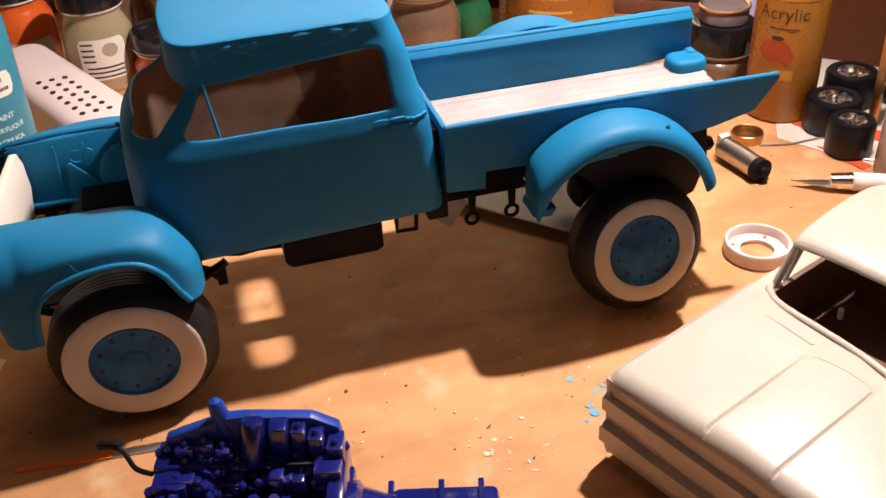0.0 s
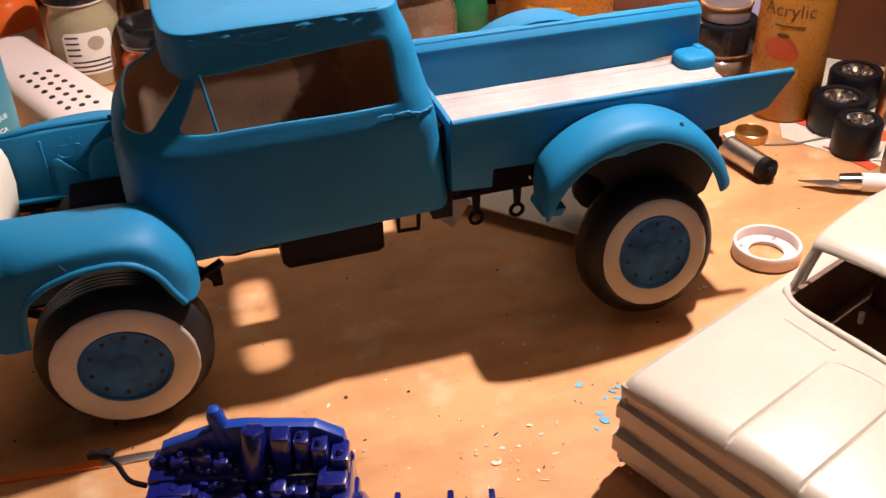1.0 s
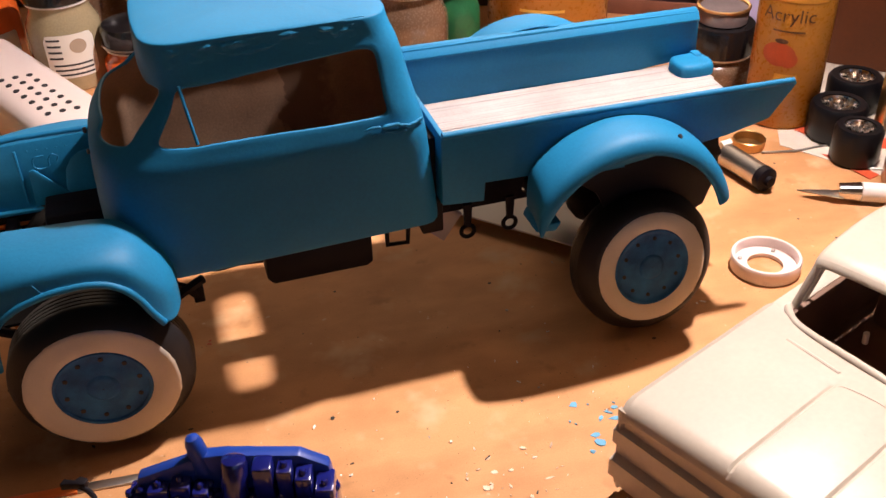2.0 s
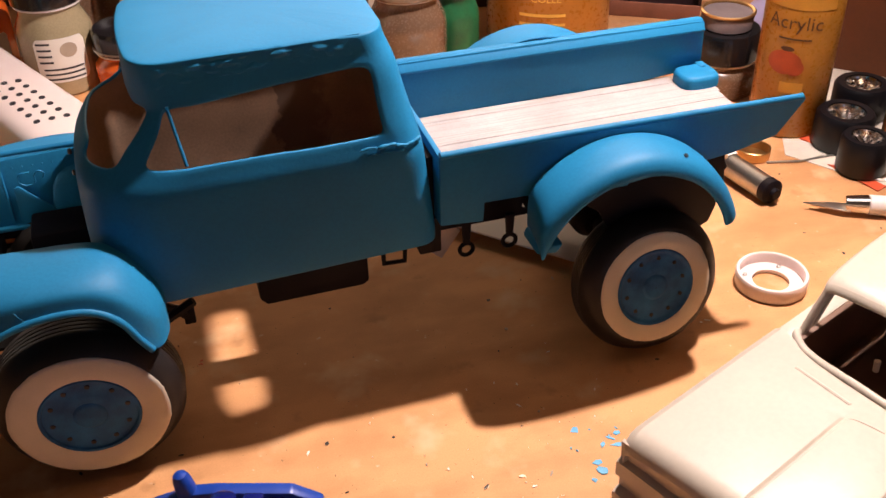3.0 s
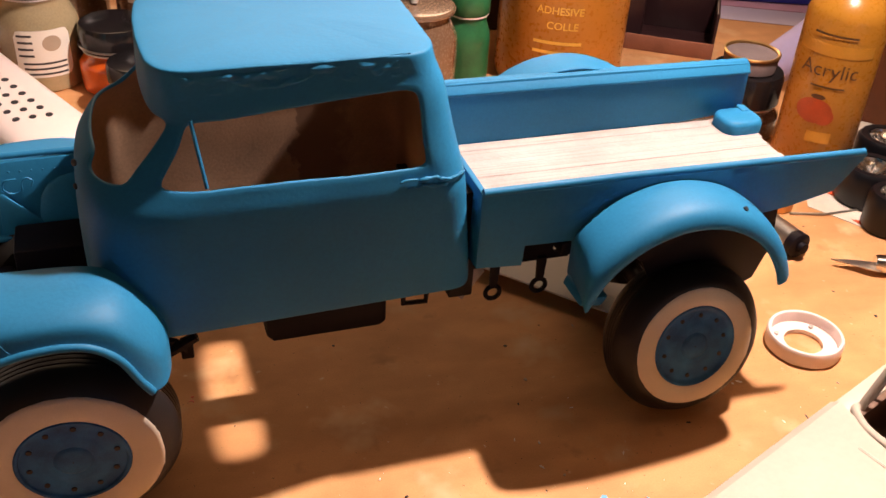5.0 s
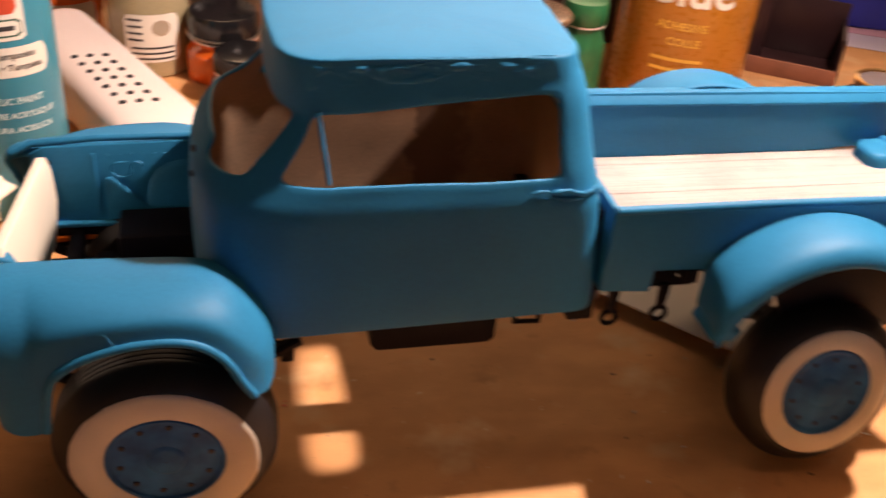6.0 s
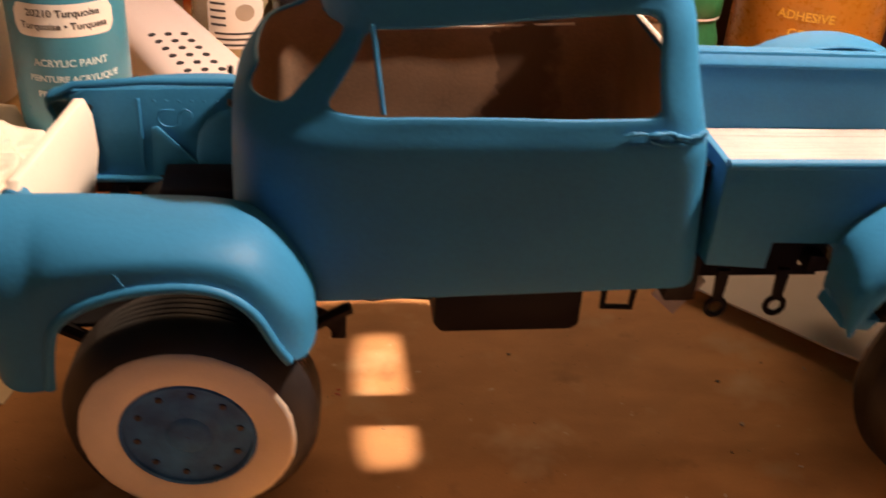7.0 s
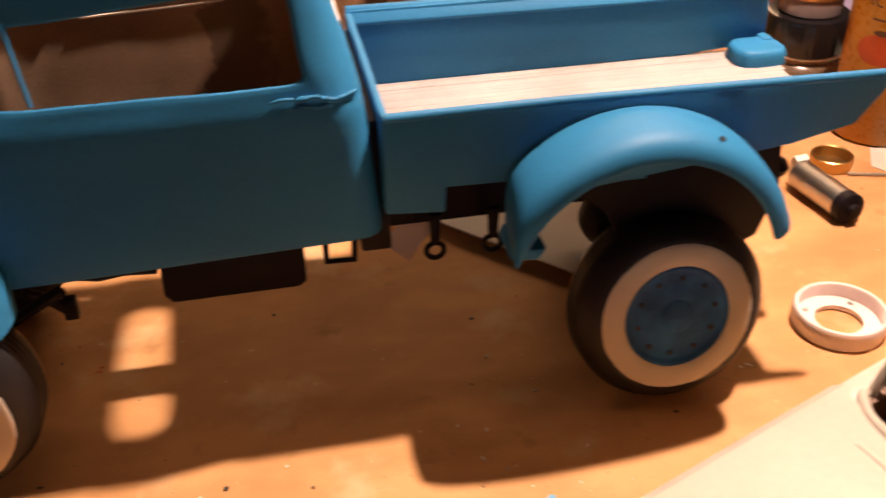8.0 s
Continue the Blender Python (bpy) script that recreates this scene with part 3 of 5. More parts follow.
# load bed
part("bed_floor_rear", box((172, -13.4, 60.2), (229, 31.2, 61.3), 0.2), blue_paint, truck)
bed = part("bed_floor", box((112, -24.4, 60.2), (172, 31.2, 61.4), 0.2), blue_paint, truck, "planked load bed")
for x0, x1 in ((112, 119.5), (141, 172)):
    part("floor_edge", box((x0, -31.2, 60.2), (x1, -24.0, 61.4), 0.1), blue_paint, bed)
random.seed(4)
PL = 11
for i in range(PL):
    y0 = -30.0 + i * 62.0 / PL
    dx = random.uniform(-0.8, 0.8) - (58 if y0 < -13 else 0)
    part("plank", box((141 if i == 0 else 113.6, y0 + 0.05, 61.2), (230.5 + dx, y0 + 62.0 / PL - 0.05, 62.1 + random.uniform(-0.08, 0.08)), 0.12, 1), deck_wood, bed, smooth=0)


def bed_side(s):
    o = [(110.4, 59.5), (110.4, 82.8), (150, 82.9), (190, 82.2), (230, 81.6), (230.5, 80.6), (222, 69.5), (207, 66), (160, 60.5), (139, 59.8), (138.6, 64.4), (124.2, 64.8), (123.8, 58.4)]
    if s > 0:
        o = [(110.4, 59.5), (110.4, 83.4), (150, 83.4), (190, 83.0), (231, 82.2), (231.5, 81.2), (232, 64), (207, 62), (160, 60), (140, 59.5)]
    y = -32.9 if s < 0 else 31.2
    ob = part("bed_side", prism(o, 1.7, "y", y, 0.35), blue_paint, truck, "matt blue bed side with a rough top edge")
    yy = y + 0.85
    zt = 82.6 if s < 0 else 83.2
    if s < 0:
        part("top_rail", tube([(111, yy, zt), (150, yy, zt + 0.1), (190, yy, zt - 0.5), (229.5, yy, zt - 1.2)], 1.15, 12), blue_paint, ob)
    else:
        rail = prism([(y - 1.6, 79.8), (y - 1.9, 80.6), (y + 1.0, 83.9), (y + 3.2, 84.0), (y + 3.2, 80.0)], 120.4, "x", 110.6, 0.35)
        for v in rail.verts:
            v.co.z -= 0.010 * (v.co.x - 110) - 0.35 * noise.noise(Vector((v.co.x * 0.05, 0, 0)))
        part("top_rail", rail, blue_paint, ob, "rolled top edge of the bed side")
    return ob


for s in (-1, 1):
    bed_side(s)
# unseen slab and wall added to stop lamplight leaking past the shortened planks
part("bed_light_block", box((168, -31.4, 69.6), (221, -13.2, 70.8), 0.3), blue_paint, truck)
part("bed_light_block", box((168, -14.0, 60.4), (221, -12.8, 69.6), 0.2), blue_paint, truck)
part("bed_front", box((110.3, -32.0, 59.5), (112.0, 32.0, 83.0), 0.35), blue_paint, truck)
# black blocks added to keep the gap behind the cab dark
part("gap_shade_block", box((105, -28, 47), (112, 28, 59.5), 0.6), black_plastic, truck)
part("gap_shade_block", box((108.4, -27, 59.5), (110.3, 27, 80), 0.3), black_plastic, truck)
blk = [[(226 + 7.5 * c * k, 24 + 6.5 * q * k, z) for c, q in ((math.copysign(abs(math.cos(a)) ** 0.6, math.cos(a)), math.copysign(abs(math.sin(a)) ** 0.6, math.sin(a))) for a in (2 * math.pi * i / 24 for i in range(24)))]
       for z, k in ((62.1, 1.0), (65.0, 1.0), (66.2, 0.93), (66.6, 0.8))]
part("corner_block", loft(blk), blue_paint, truck, smooth=60)
part("corner_block", box((228.5, 26, 62.2), (232, 31, 67.2), 1.0), blue_paint, truck)


# rear wings: an arch swept over the wheel
def rear_wing(s):
    cx, cz = 166.5, 43.5 if s < 0 else 46.5
    rows = []
    A = [164, 160, 150, 140, 128, 115, 102, 90, 78, 65, 52, 40, 28, 18, 14]
    for a in A:
        ca, sa = math.cos(radians(a)), math.sin(radians(a))
        sec = [(33.0, 37.2), (36, 37.7), (40.5, 37.7), (45.0, 37.2), (48.0, 36.2), (49.7, 34.4), (50.3, 32.2), (50.2, 31.0)]
        rows.append([(max(cx + r * ca, 135.4 + 0.12 * (50 - y)), s * y, cz + r * sa) for y, r in sec])
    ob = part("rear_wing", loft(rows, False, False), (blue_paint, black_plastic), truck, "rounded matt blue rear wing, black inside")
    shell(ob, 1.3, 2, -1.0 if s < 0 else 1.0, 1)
    part("foot", prism([(136.2, 56), (135.0, 53.2), (141.6, 52.4), (143.6, 55.5)], 12, "y", s * 42 - 6, 0.8), blue_paint, ob)
    part("drilled_hole", lathe([(0.1, 0.15), (0.7, 0.12), (0.75, -0.8)], (181.9, s * 46.2, 76.9 if s < 0 else 79.9), (0.43, s * 0.66, 0.9), 12), hole_black, ob)
    return ob


for s in (-1, 1):
    rear_wing(s)


# wheels
def wheel(x, s, width, lean, toe=0.0, size=1.0, rin=14.2, rout=20.4, yo=44.5):
    """Built about its hub with the outer face towards -y, then set in place; size scales the whole wheel."""
    R = 25.6 * size * math.cos(radians(lean)) + max(0.0, -math.sin(radians(lean)) * (width - 2) * size)
    hub = new("wheel")
    hub.parent = truck
    hub.matrix_basis = pose(x * MM, s * yo * MM, R * MM, lean, 0, toe + (180 if s > 0 else 0)) @ Matrix.Scale(size, 4)
    hub.empty_display_size = 0.01
    w = width
    prof = [(13.5, 1.5), (14.2, 0.35), (16, 0.05), (20.4, 0.1), (21.6, 0.6), (23.0, 1.8), (24.2, 3.2), (25.0, 4.6), (25.3, 5.2)]
    g0, g1 = 5.6, w - 5.6
    for q in range(5):
        c = g0 + (g1 - g0) * (q + 0.5) / 5
        h = (g1 - g0) / 10
        prof += [(25.55, c - h * 0.72), (25.6, c), (25.55, c + h * 0.72), (24.9, c + h * 0.78), (24.9, c + h * 1.22)]
    prof += [(24.9, w - 4.2), (23.8, w - 2), (21.5, w - 0.3), (16, w), (13.5, w - 1.2)]
    part("tyre", lathe(prof, (0, 0, 0), (0, 1, 0), 72), rubber, hub, "black rubber tyre with ribbed tread", smooth=30)
    n = 192
    bmw = bmesh.new()
    rows = []
    for k in range(n):
        a = 2 * math.pi * k / n
        j = 0.18 * noise.noise(Vector((4 * math.cos(a), 4 * math.sin(a), x * 0.1))) + 0.28 * max(0.0, noise.noise(Vector((14 * math.cos(a), 14 * math.sin(a), 5 + x)))) + 0.08 * noise.noise(Vector((60 * math.cos(a), 60 * math.sin(a), x)))
        rows.append([bmw.verts.new((r * math.cos(a), d, r * math.sin(a))) for r, d in ((rin, 0.1), (rin + 0.8, -0.30), (0.5 * (rin + rout), -0.42), (rout - 1.0, -0.28), (rout + j, 0.02), (rout + 0.25 + j, 0.3))])
    for k in range(n):
        for i in range(5):
            bmw.faces.new((rows[k][i], rows[k][i + 1], rows[(k + 1) % n][i + 1], rows[(k + 1) % n][i]))
    bmesh.ops.recalc_face_normals(bmw, faces=bmw.faces)
    part("whitewall", bmw, whitewall_paint, hub, "hand-painted cream whitewall ring", smooth=60)
    disc = part("wheel_disc", lathe([(rin + 0.1, 0.2), (rin - 0.3, -0.25), (rin - 0.9, -0.1), (12.4, 0.5), (11.8, 0.75), (8.2, 0.8), (7.4, 0.6), (6.4, 0.45), (4.6, 0.5), (4.0, 0.1), (3.2, -0.1), (0.2, -0.15)], (0, 0, 0), (0, 1, 0), 48, caps=False), disc_blue, hub, "streaky blue steel-type wheel disc", smooth=30)
    for k in range(10):
        a = 2 * math.pi * (k + 0.3) / 10
        part("lug_hole", lathe([(0.1, 0.0), (0.7, 0.02), (0.78, 0.5)], (10.4 * math.cos(a), 0.5, 10.4 * math.sin(a)), (0, 1, 0), 8), hole_black, disc)
    return hub


# far rear wheel left out so the white card shows in the camera's view
wheel(3.0, -1, 19.0, 3.0, -3.0, 1.035, 13.5, 20.9)
wheel(3.0, 1, 19.0, 3.0, 3.0, 1.035, 13.5, 20.9)
wheel(179.0, -1, 17.6, -11.0, 0.0, 0.965, 13.9, 19.9, 43.2)

# chassis
for y in (-2.0, 30.0):
    for x0, x1 in ((-26, 143), (157, 222)) if y < 0 else ((-26, 222),):
        part("frame_rail", box((x0, y - 1.6, 41), (x1, y + 1.6, 48.0), 0.4), black_plastic, truck)
for x in (-20, 20, 118, 150, 205):
    part("crossmember", box((x - 2, -9, 42), (x + 2, 29, 46.5), 0.5), black_plastic, truck)
part("transmission", prism([(22, 40), (22, 48), (56, 48), (112, 46), (112, 40)], 9.6, "y", -9.8, 1.2), black_plastic, truck)
part("fuel_tank", prism([(57, 41), (56.5, 30), (58.5, 27.6), (90, 27.8), (92, 29.2), (92, 41)], 11.2, "y", -11.5, 0.7), black_plastic, truck, "black box tank below the cab")
hole = [(149.4 + 1.9 * math.sin(a), 42.2 - 1.9 * math.cos(a)) for a in (2 * math.pi * k / 20 for k in range(21))]
part("mount_plate", prism([(108, 58), (108, 38.4), (149.38, 38.4), *hole[::-1], (149.42, 38.4), (153, 38.4), (154, 58)], 1.6, "y", -4.5), black_plastic, truck)


def shackle(x, z):
    h = part("spring_hanger", prism([(x - 1.5, 45), (x - 1.1, z + 2.4), (x + 1.1, z + 2.4), (x + 1.6, 45)], 1.6, "y", -12.6, 0.25), black_plastic, truck)
    pts = [(x + 2.3 * math.cos(a), -11.8, z + 2.3 * math.sin(a)) for a in (2 * math.pi * k / 16 for k in range(17))]
    part("eye", tube(pts, 0.75, 8), black_plastic, h)


shackle(125.2, 34.2)
shackle(140.3, 34.4)
part("step_loop", tube([(97.5, -10, 41), (97.5, -10, 33.6), (104.5, -10, 33.2), (105, -10, 41)], 0.9, 8), black_plastic, truck)
part("exhaust", tube([(28, -9, 39), (36, -9.5, 38.5), (42, -10, 37.5), (48, -9.5, 38), (56, -9, 37)], 1.4, 10), black_plastic, truck)
part("steering_arm", tube([(25, -14, 38), (31, -13, 34), (34, -11, 29)], 1.5, 8), black_plastic, truck)
part("steering_arm", box((32.5, -12.5, 27), (36, -9.5, 33), 0.5), black_plastic, truck)
for x, r in ((2.5, 2.6), (179.0, 3.4)):
    ax = part("axle", rod((x, -40, 26.5), (x, 40, 26.5), r, 16), black_plastic, truck)
    if x > 100:
        part("axle_end_drum", lathe([(2, 0), (11, 0.4), (11.5, 1.4), (11.5, 6.5), (9, 7.4), (3, 8.5), (0.3, 8.6)], (x, 32, 26.5), (0, 1, 0), 28), black_plastic, ax, "black drum added at the far axle end, wheel left out")
    part("differential", lathe([(0.5, -9), (6, -7), (9, -2), (9, 2), (6, 7), (0.5, 9)], (x, 6, 26.5), (0, 1, 0), 20), black_plastic, ax)
    for y in (-24, 28) if x < 100 else (28,):
        pts = [(x - 34, y, 44), (x - 18, y, 35), (x, y, 31), (x + 18, y, 35), (x + 34, y, 44)]
        part("leaf_spring", tube(pts, 1.5, 6), black_plastic, ax)
# black panel added so the arch opening stays dark over the bright bench
part("arch_backing", prism([(172, 34), (163, 52), (152, 60), (156, 70), (205, 70), (207, 52), (203, 40), (190, 34)], 1.4, "y", -31.0, 0.3), black_plastic, truck)
part("rear_bracket", box((187, -22, 34), (208, -8, 58), 2.5), black_plastic, truck)
part("rear_bracket", box((200, -12, 40), (216, 12, 47), 1.5), black_plastic, truck)
part("tow_ball", lathe([(0.3, 0), (2.2, 0.6), (3.2, 2.8), (2.2, 5), (0.3, 5.6)], (226, 2, 36), (0, 0, 1), 16), black_plastic, truck)
part("tow_bar", rod((212, 2, 42), (227, 2, 37), 1.4), black_plastic, truck)
part("tail_light_bracket", lathe([(0.3, 0), (4, 0.5), (4.2, 2), (0.3, 3)], (205, -24, 58), (1, -0.3, 0), 16), white_styrene, truck)
part("grey_flap", prism([(113.5, 30), (120, 24), (127, 34), (121, 40)], 1.2, "y", -0.5, 0.3), surface("grey_plastic", (0.45, 0.42, 0.40), 0.4), truck, "grey plastic flap")
# hidden strip added over the floor slot to block lamplight
part("slot_light_block", box((112.2, -31.1, 64.8), (147, -23.2, 65.6), 0.1), deck_wood, bed)


# ---- things round the truck ----
def silhouette_bottle(name, loc, r, body, label, cap, paint, captype="flip"):
    t = thing(name, (*loc, 0), label, "paint bottle", group="craft paint bottles")
    part("body", lathe([(r * 0.8, 0), (r * 0.95, 0.5), (r, 2), (r, body * 0.5), (r, body - 3), (r * 0.93, body + 1), (r * 0.72, body + 5), (r * 0.5, body + 8), (r * 0.5, body + 12)], n=40), paint, t)
    part("cap", lathe([(r * 0.62, body + 9), (r * 0.66, body + 10), (r * 0.62, body + 26), (r * 0.5, body + 28), (0.5, body + 28.4)], n=32), cap, t)
    return t


tq = silhouette_bottle("craft_paint_bottle", (-51.5, 180), 18.5, 88, "turquoise craft paint bottle with a printed label", white_plastic, turquoise)
RT, AT = 18.5, -80
part("logo_panel", patch(19, 21, RT, AT, 80, 0.10, corner=1), paper_white, tq)
part("logo_field", patch(15, 10, RT, AT, 83.5, 0.18, corner=2), ink_red, tq)
part("logo_band", patch(16.5, 6.0, RT, AT, 73.8, 0.18, corner=1), ink_green, tq)
part("logo_strip", patch(15.3, 4.8, RT, AT, 73.8, 0.26, corner=1), paper_white, tq)
part("logo_bar", patch(12, 1.6, RT, AT, 73.8, 0.34), ink_dark, tq)
part("name_banner", patch(33, 10.5, RT, AT, 62.0, 0.12, corner=3), paper_white, tq)
part("print", wrap(lettering("20210 Turquoise", 3.3, 0.06), RT, AT, 64.3, 0.25), ink_dark, tq, smooth=0)
part("print", wrap(lettering("Turquoise \u2022 Turquesa", 3.1, 0.06), RT, AT, 60.2, 0.25), ink_dark, tq, smooth=0)
part("print", wrap(lettering("ACRYLIC PAINT", 3.3, 0.08), RT, AT + 2, 48.2, 0.2), ink_pale, tq, smooth=0)
part("print", wrap(lettering("PEINTURE ACRYLIQUE", 2.9, 0.08), RT, AT + 4, 42.9, 0.2), ink_pale, tq, smooth=0)
part("print", wrap(lettering("PINTURA ACRILICA", 2.9, 0.08), RT, AT + 5, 37.6, 0.2), ink_pale, tq, smooth=0)

oc = silhouette_bottle("craft_paint_bottle", (314.5, 139), 16.8, 78, "ochre yellow craft paint bottle with an apple on its label", surface("pale_amber_cap", (0.72, 0.47, 0.20), 0.35, vary=0.08), ochre_paint)
RO, AO = 16.8, -137
ink_brown = surface("brown_print", (0.09, 0.035, 0.012), 0.5)
band_amber = surface("amber_band", (0.58, 0.27, 0.03), 0.35, vary=0.15)
fruit_red = surface("faded_red_print", (0.42, 0.06, 0.012), 0.4, vary=0.3, scale=500)
part("print", wrap(lettering("Acrylic", 8.6, -0.02), RO, AO, 55, 0.2), ink_brown, oc, smooth=0)
part("print_bar", patch(14, 0.8, RO, AO + 4, 48.0, 0.2), ink_brown, oc)
part("label_band", patch(34, 5.0, RO, AO, 63.8, 0.12), band_amber, oc)
part("print_bar", patch(18, 0.9, RO, AO - 3, 70.0, 0.3), ink_brown, oc)
part("fruit_picture", wrap(ellipse(15, 11), RO, AO - 6, 37, 0.2), fruit_red, oc, smooth=0)
part("fruit_picture", wrap(ellipse(8, 7.5), RO, AO + 10, 35, 0.28), fruit_red, oc, smooth=0)
part("fruit_leaf", wrap(ellipse(6, 2.2), RO, AO - 4, 43.4, 0.25), ink_brown, oc, smooth=0)
part("print_bar", patch(10, 5.0, RO, AO + 10, 25.5, 0.2), band_amber, oc)

gl = thing("glue_bottle", (246, 264, 0), "large amber glue bottle with white lettering", "glue bottle")
part("body", lathe([(29, 0), (32, 1), (33, 4), (33, 92), (31, 98), (22, 106), (12, 110)], n=44), amber_plastic, gl)
part("nozzle", lathe([(12, 109), (12, 117), (5, 120), (3, 138), (1, 139)], n=20), white_plastic, gl)
RG, AG = 33, -118
part("print", wrap(lettering("Glue", 23, 0.5), RG, AG, 62, 0.2), paper_white, gl, smooth=0)
part("print", wrap(lettering("ADHESIVE", 5.2, 0.1), RG, AG, 45, 0.2), ink_yellow, gl, smooth=0)
part("print", wrap(lettering("COLLE", 5.2, 0.1), RG, AG + 3, 37.5, 0.2), ink_yellow, gl, smooth=0)
for z in (29, 24):
    part("print_bar", patch(24, 1.6, RG, AG, z, 0.2), ink_yellow, gl)


def jar(loc, r, h, paint, label, fill=0.8, lid=cap_black, lid_h=12, tag=None, rz=0.0, z=0.0):
    t = thing("paint_jar", (*loc, z), label, "paint jar", rz, "paint jars")
    part("glass", lathe([(r * 0.84, 0), (r * 0.97, 0.8), (r, 3), (r, h * 0.66), (r * 0.97, h * 0.76), (r * 0.84, h * 0.88), (r * 0.80, h * 0.92), (r * 0.80, h)], n=36), paint, t)
    part("collar", lathe([(r * 0.80, h), (r * 0.88, h + 0.4), (r * 0.88, h + 1.2), (r * 0.8, h + 1.4)], n=36), white_plastic, t)
    part("lid", lathe([(r * 0.88, h + 1.3), (r * 0.92, h + 2), (r * 0.92, h + lid_h - 2), (r * 0.87, h + lid_h), (r * 0.80, h + lid_h + 0.2), (0.4, h + lid_h)], n=40), lid, t)
    return t


j = jar((-8, 305), 19, 44, tan_paint, "glass jar of khaki paint with a white label and black lid")
part("label", patch(26, 23, 19, -84, 20, 0.15, corner=3), paper_white, j)
part("emblem", wrap(ellipse(8.6, 7.6), 19, -72, 25, 0.25), grime, j, smooth=0)
for q in range(4):
    part("print_bar", patch(7, 1.1, 19, -108, 29 - q * 3.2, 0.25), ink_dark, j)
for q in range(3):
    part("print_bar", patch(20, 1.0, 19, -84, 15.5 - q * 2.6, 0.25), ink_dark, j)
j = jar((-52, 345), 20, 42, orange_paint, "glass jar of orange paint with a black lid")
part("label", patch(30, 15, 20, -75, 14, 0.15, corner=2), card_pale, j)
jar((-96, 352), 20, 42, ochre_paint, "glass jar of amber paint with a black lid")
j = jar((26, 292), 18, 19, orange_paint, "small jar of rust-orange paint with a wide black lid", lid_h=13)
part("lid_rim", lathe([(17.0, 21.6), (17.3, 22), (17.0, 22.6)], n=36), steel, j)
j = jar((34, 262), 15, 14, brown_paint, "short jar of brown paint with a shiny black lid", lid_h=10)
j = jar((48, 335), 19, 46, brown_paint, "dark paint jar with a printed label and black lid", lid_h=14)
part("label", patch(30, 12, 19, -90, 36, 0.15), card_pale, j)
for q in range(3):
    part("print_bar", patch(20, 1.2, 19, -90, 39 - q * 3, 0.25), ink_dark, j)
jar((306, 184), 18.5, 16, brown_paint, "squat jar of brown paint with a glossy black lid", lid_h=16)
ring = single("jar_lid", lathe([(11, 32.4), (12.2, 32.8), (12.6, 39.2), (12.4, 39.6)], n=32), surface("smoky_plastic", (0.20, 0.16, 0.16), 0.2, vary=0.2), (306, 184, 0), "smoky bottle cap with bright rim, standing on a jar", "lid")
part("rim", lathe([(12.4, 39.4), (13.1, 39.8), (13.1, 40.6), (12.4, 41), (11.6, 40.6), (11.6, 39.8), (12.4, 39.4)], n=36, caps=False), brass, ring, "bright brass rim")
jar((164, 252), 20, 44, brown_paint, "wide glass jar of tan thinner with a stirring stick", lid_h=3, lid=brown_paint)
single("stirring_stick", rod((0, 0, 47.4), (3, 6, 115), 2.0), deck_wood, (162, 252, 0), "wooden stirring stick standing in a jar", "stick")
jar((194, 264), 12, 36, green_paint, "small jar of green paint with a green lid", lid=green_paint)
jar((132, 292), 21, 44, brown_paint, "jar of dark stain with a black lid behind the truck")
jar((96, 330), 20, 46, tan_paint, "jar of ochre stain with a black lid behind the truck")
jar((6, 372), 20, 44, brown_paint, "jar of dark brown paint with a black lid")
jar((-140, 330), 20, 44, tan_paint, "jar of sand-coloured paint with a black lid")
jar((170, 352), 22, 48, card_pale, "pale jar with a dark lid at the back of the bench")

# made-up dark box that hides the bright bench beyond the jars
cs = thing("backdrop_box", (150, 430, 0), "dark brown box added as a backdrop behind the jars", "case", 0)
part("shell", box((-230, 0, 0), (150, 60, 150), 4), dark_card, cs)
part("lid", box((-232, -1.5, 110), (152, 62, 154), 4), dark_card, cs)
part("latch", box((-50, -5, 100), (-30, -1.5, 120), 1), brass, cs)

# white vented block
vb = thing("vented_block", (-24, 243, 0), "long white plastic block with rows of dark vent holes", "plastic block", -62)
rings_v = []
for x, k in ((-62, 0.80), (-60.5, 0.93), (-57, 1.0), (40, 1.0), (52, 0.97), (57, 0.86), (59, 0.6)):
    zz = 31 - 0.06 * (x + 62)
    rings_v.append([(x, 19 * k * math.copysign(abs(math.cos(a)) ** 0.55, math.cos(a)), zz / 2 + (zz / 2) * k * math.copysign(abs(math.sin(a)) ** 0.6, math.sin(a))) for a in (2 * math.pi * i / 28 for i in range(28))])
part("housing", loft(rings_v), pink_plastic, vb, smooth=50)
for i in range(1, 8):
    for q in range(3):
        x = -18 + i * 7.4 + q * 2.0
        yv = -8.5 + q * 6.0
        zz = 31 - 0.06 * (x + 62)
        part("vent_hole", lathe([(0.1, 0.3), (1.45, 0.25), (1.5, -0.8)], (x, yv, zz / 2 + zz / 2 * (1 - (abs(yv) / 19) ** (2 / 0.55)) ** 0.3), (0.06, yv * 0.012, 1), 12), hole_black, vb)

# white plastic ring
rg = thing("plastic_ring", (238.6, 31, 0), "round white plastic cap ring lying on the bench", "ring")
part("rim", lathe([(12.0, 0), (12.8, 0.3), (13.0, 5.2), (12.6, 5.9), (11.7, 5.9), (11.4, 5.3), (11.4, 1.4)], n=48, caps=False), pink_plastic, rg)
part("inner_flange", lathe([(11.6, 0.4), (11.6, 1.8), (6.6, 1.8), (6.6, 0.4), (11.6, 0.4)], n=48, caps=False), pink_plastic, rg)
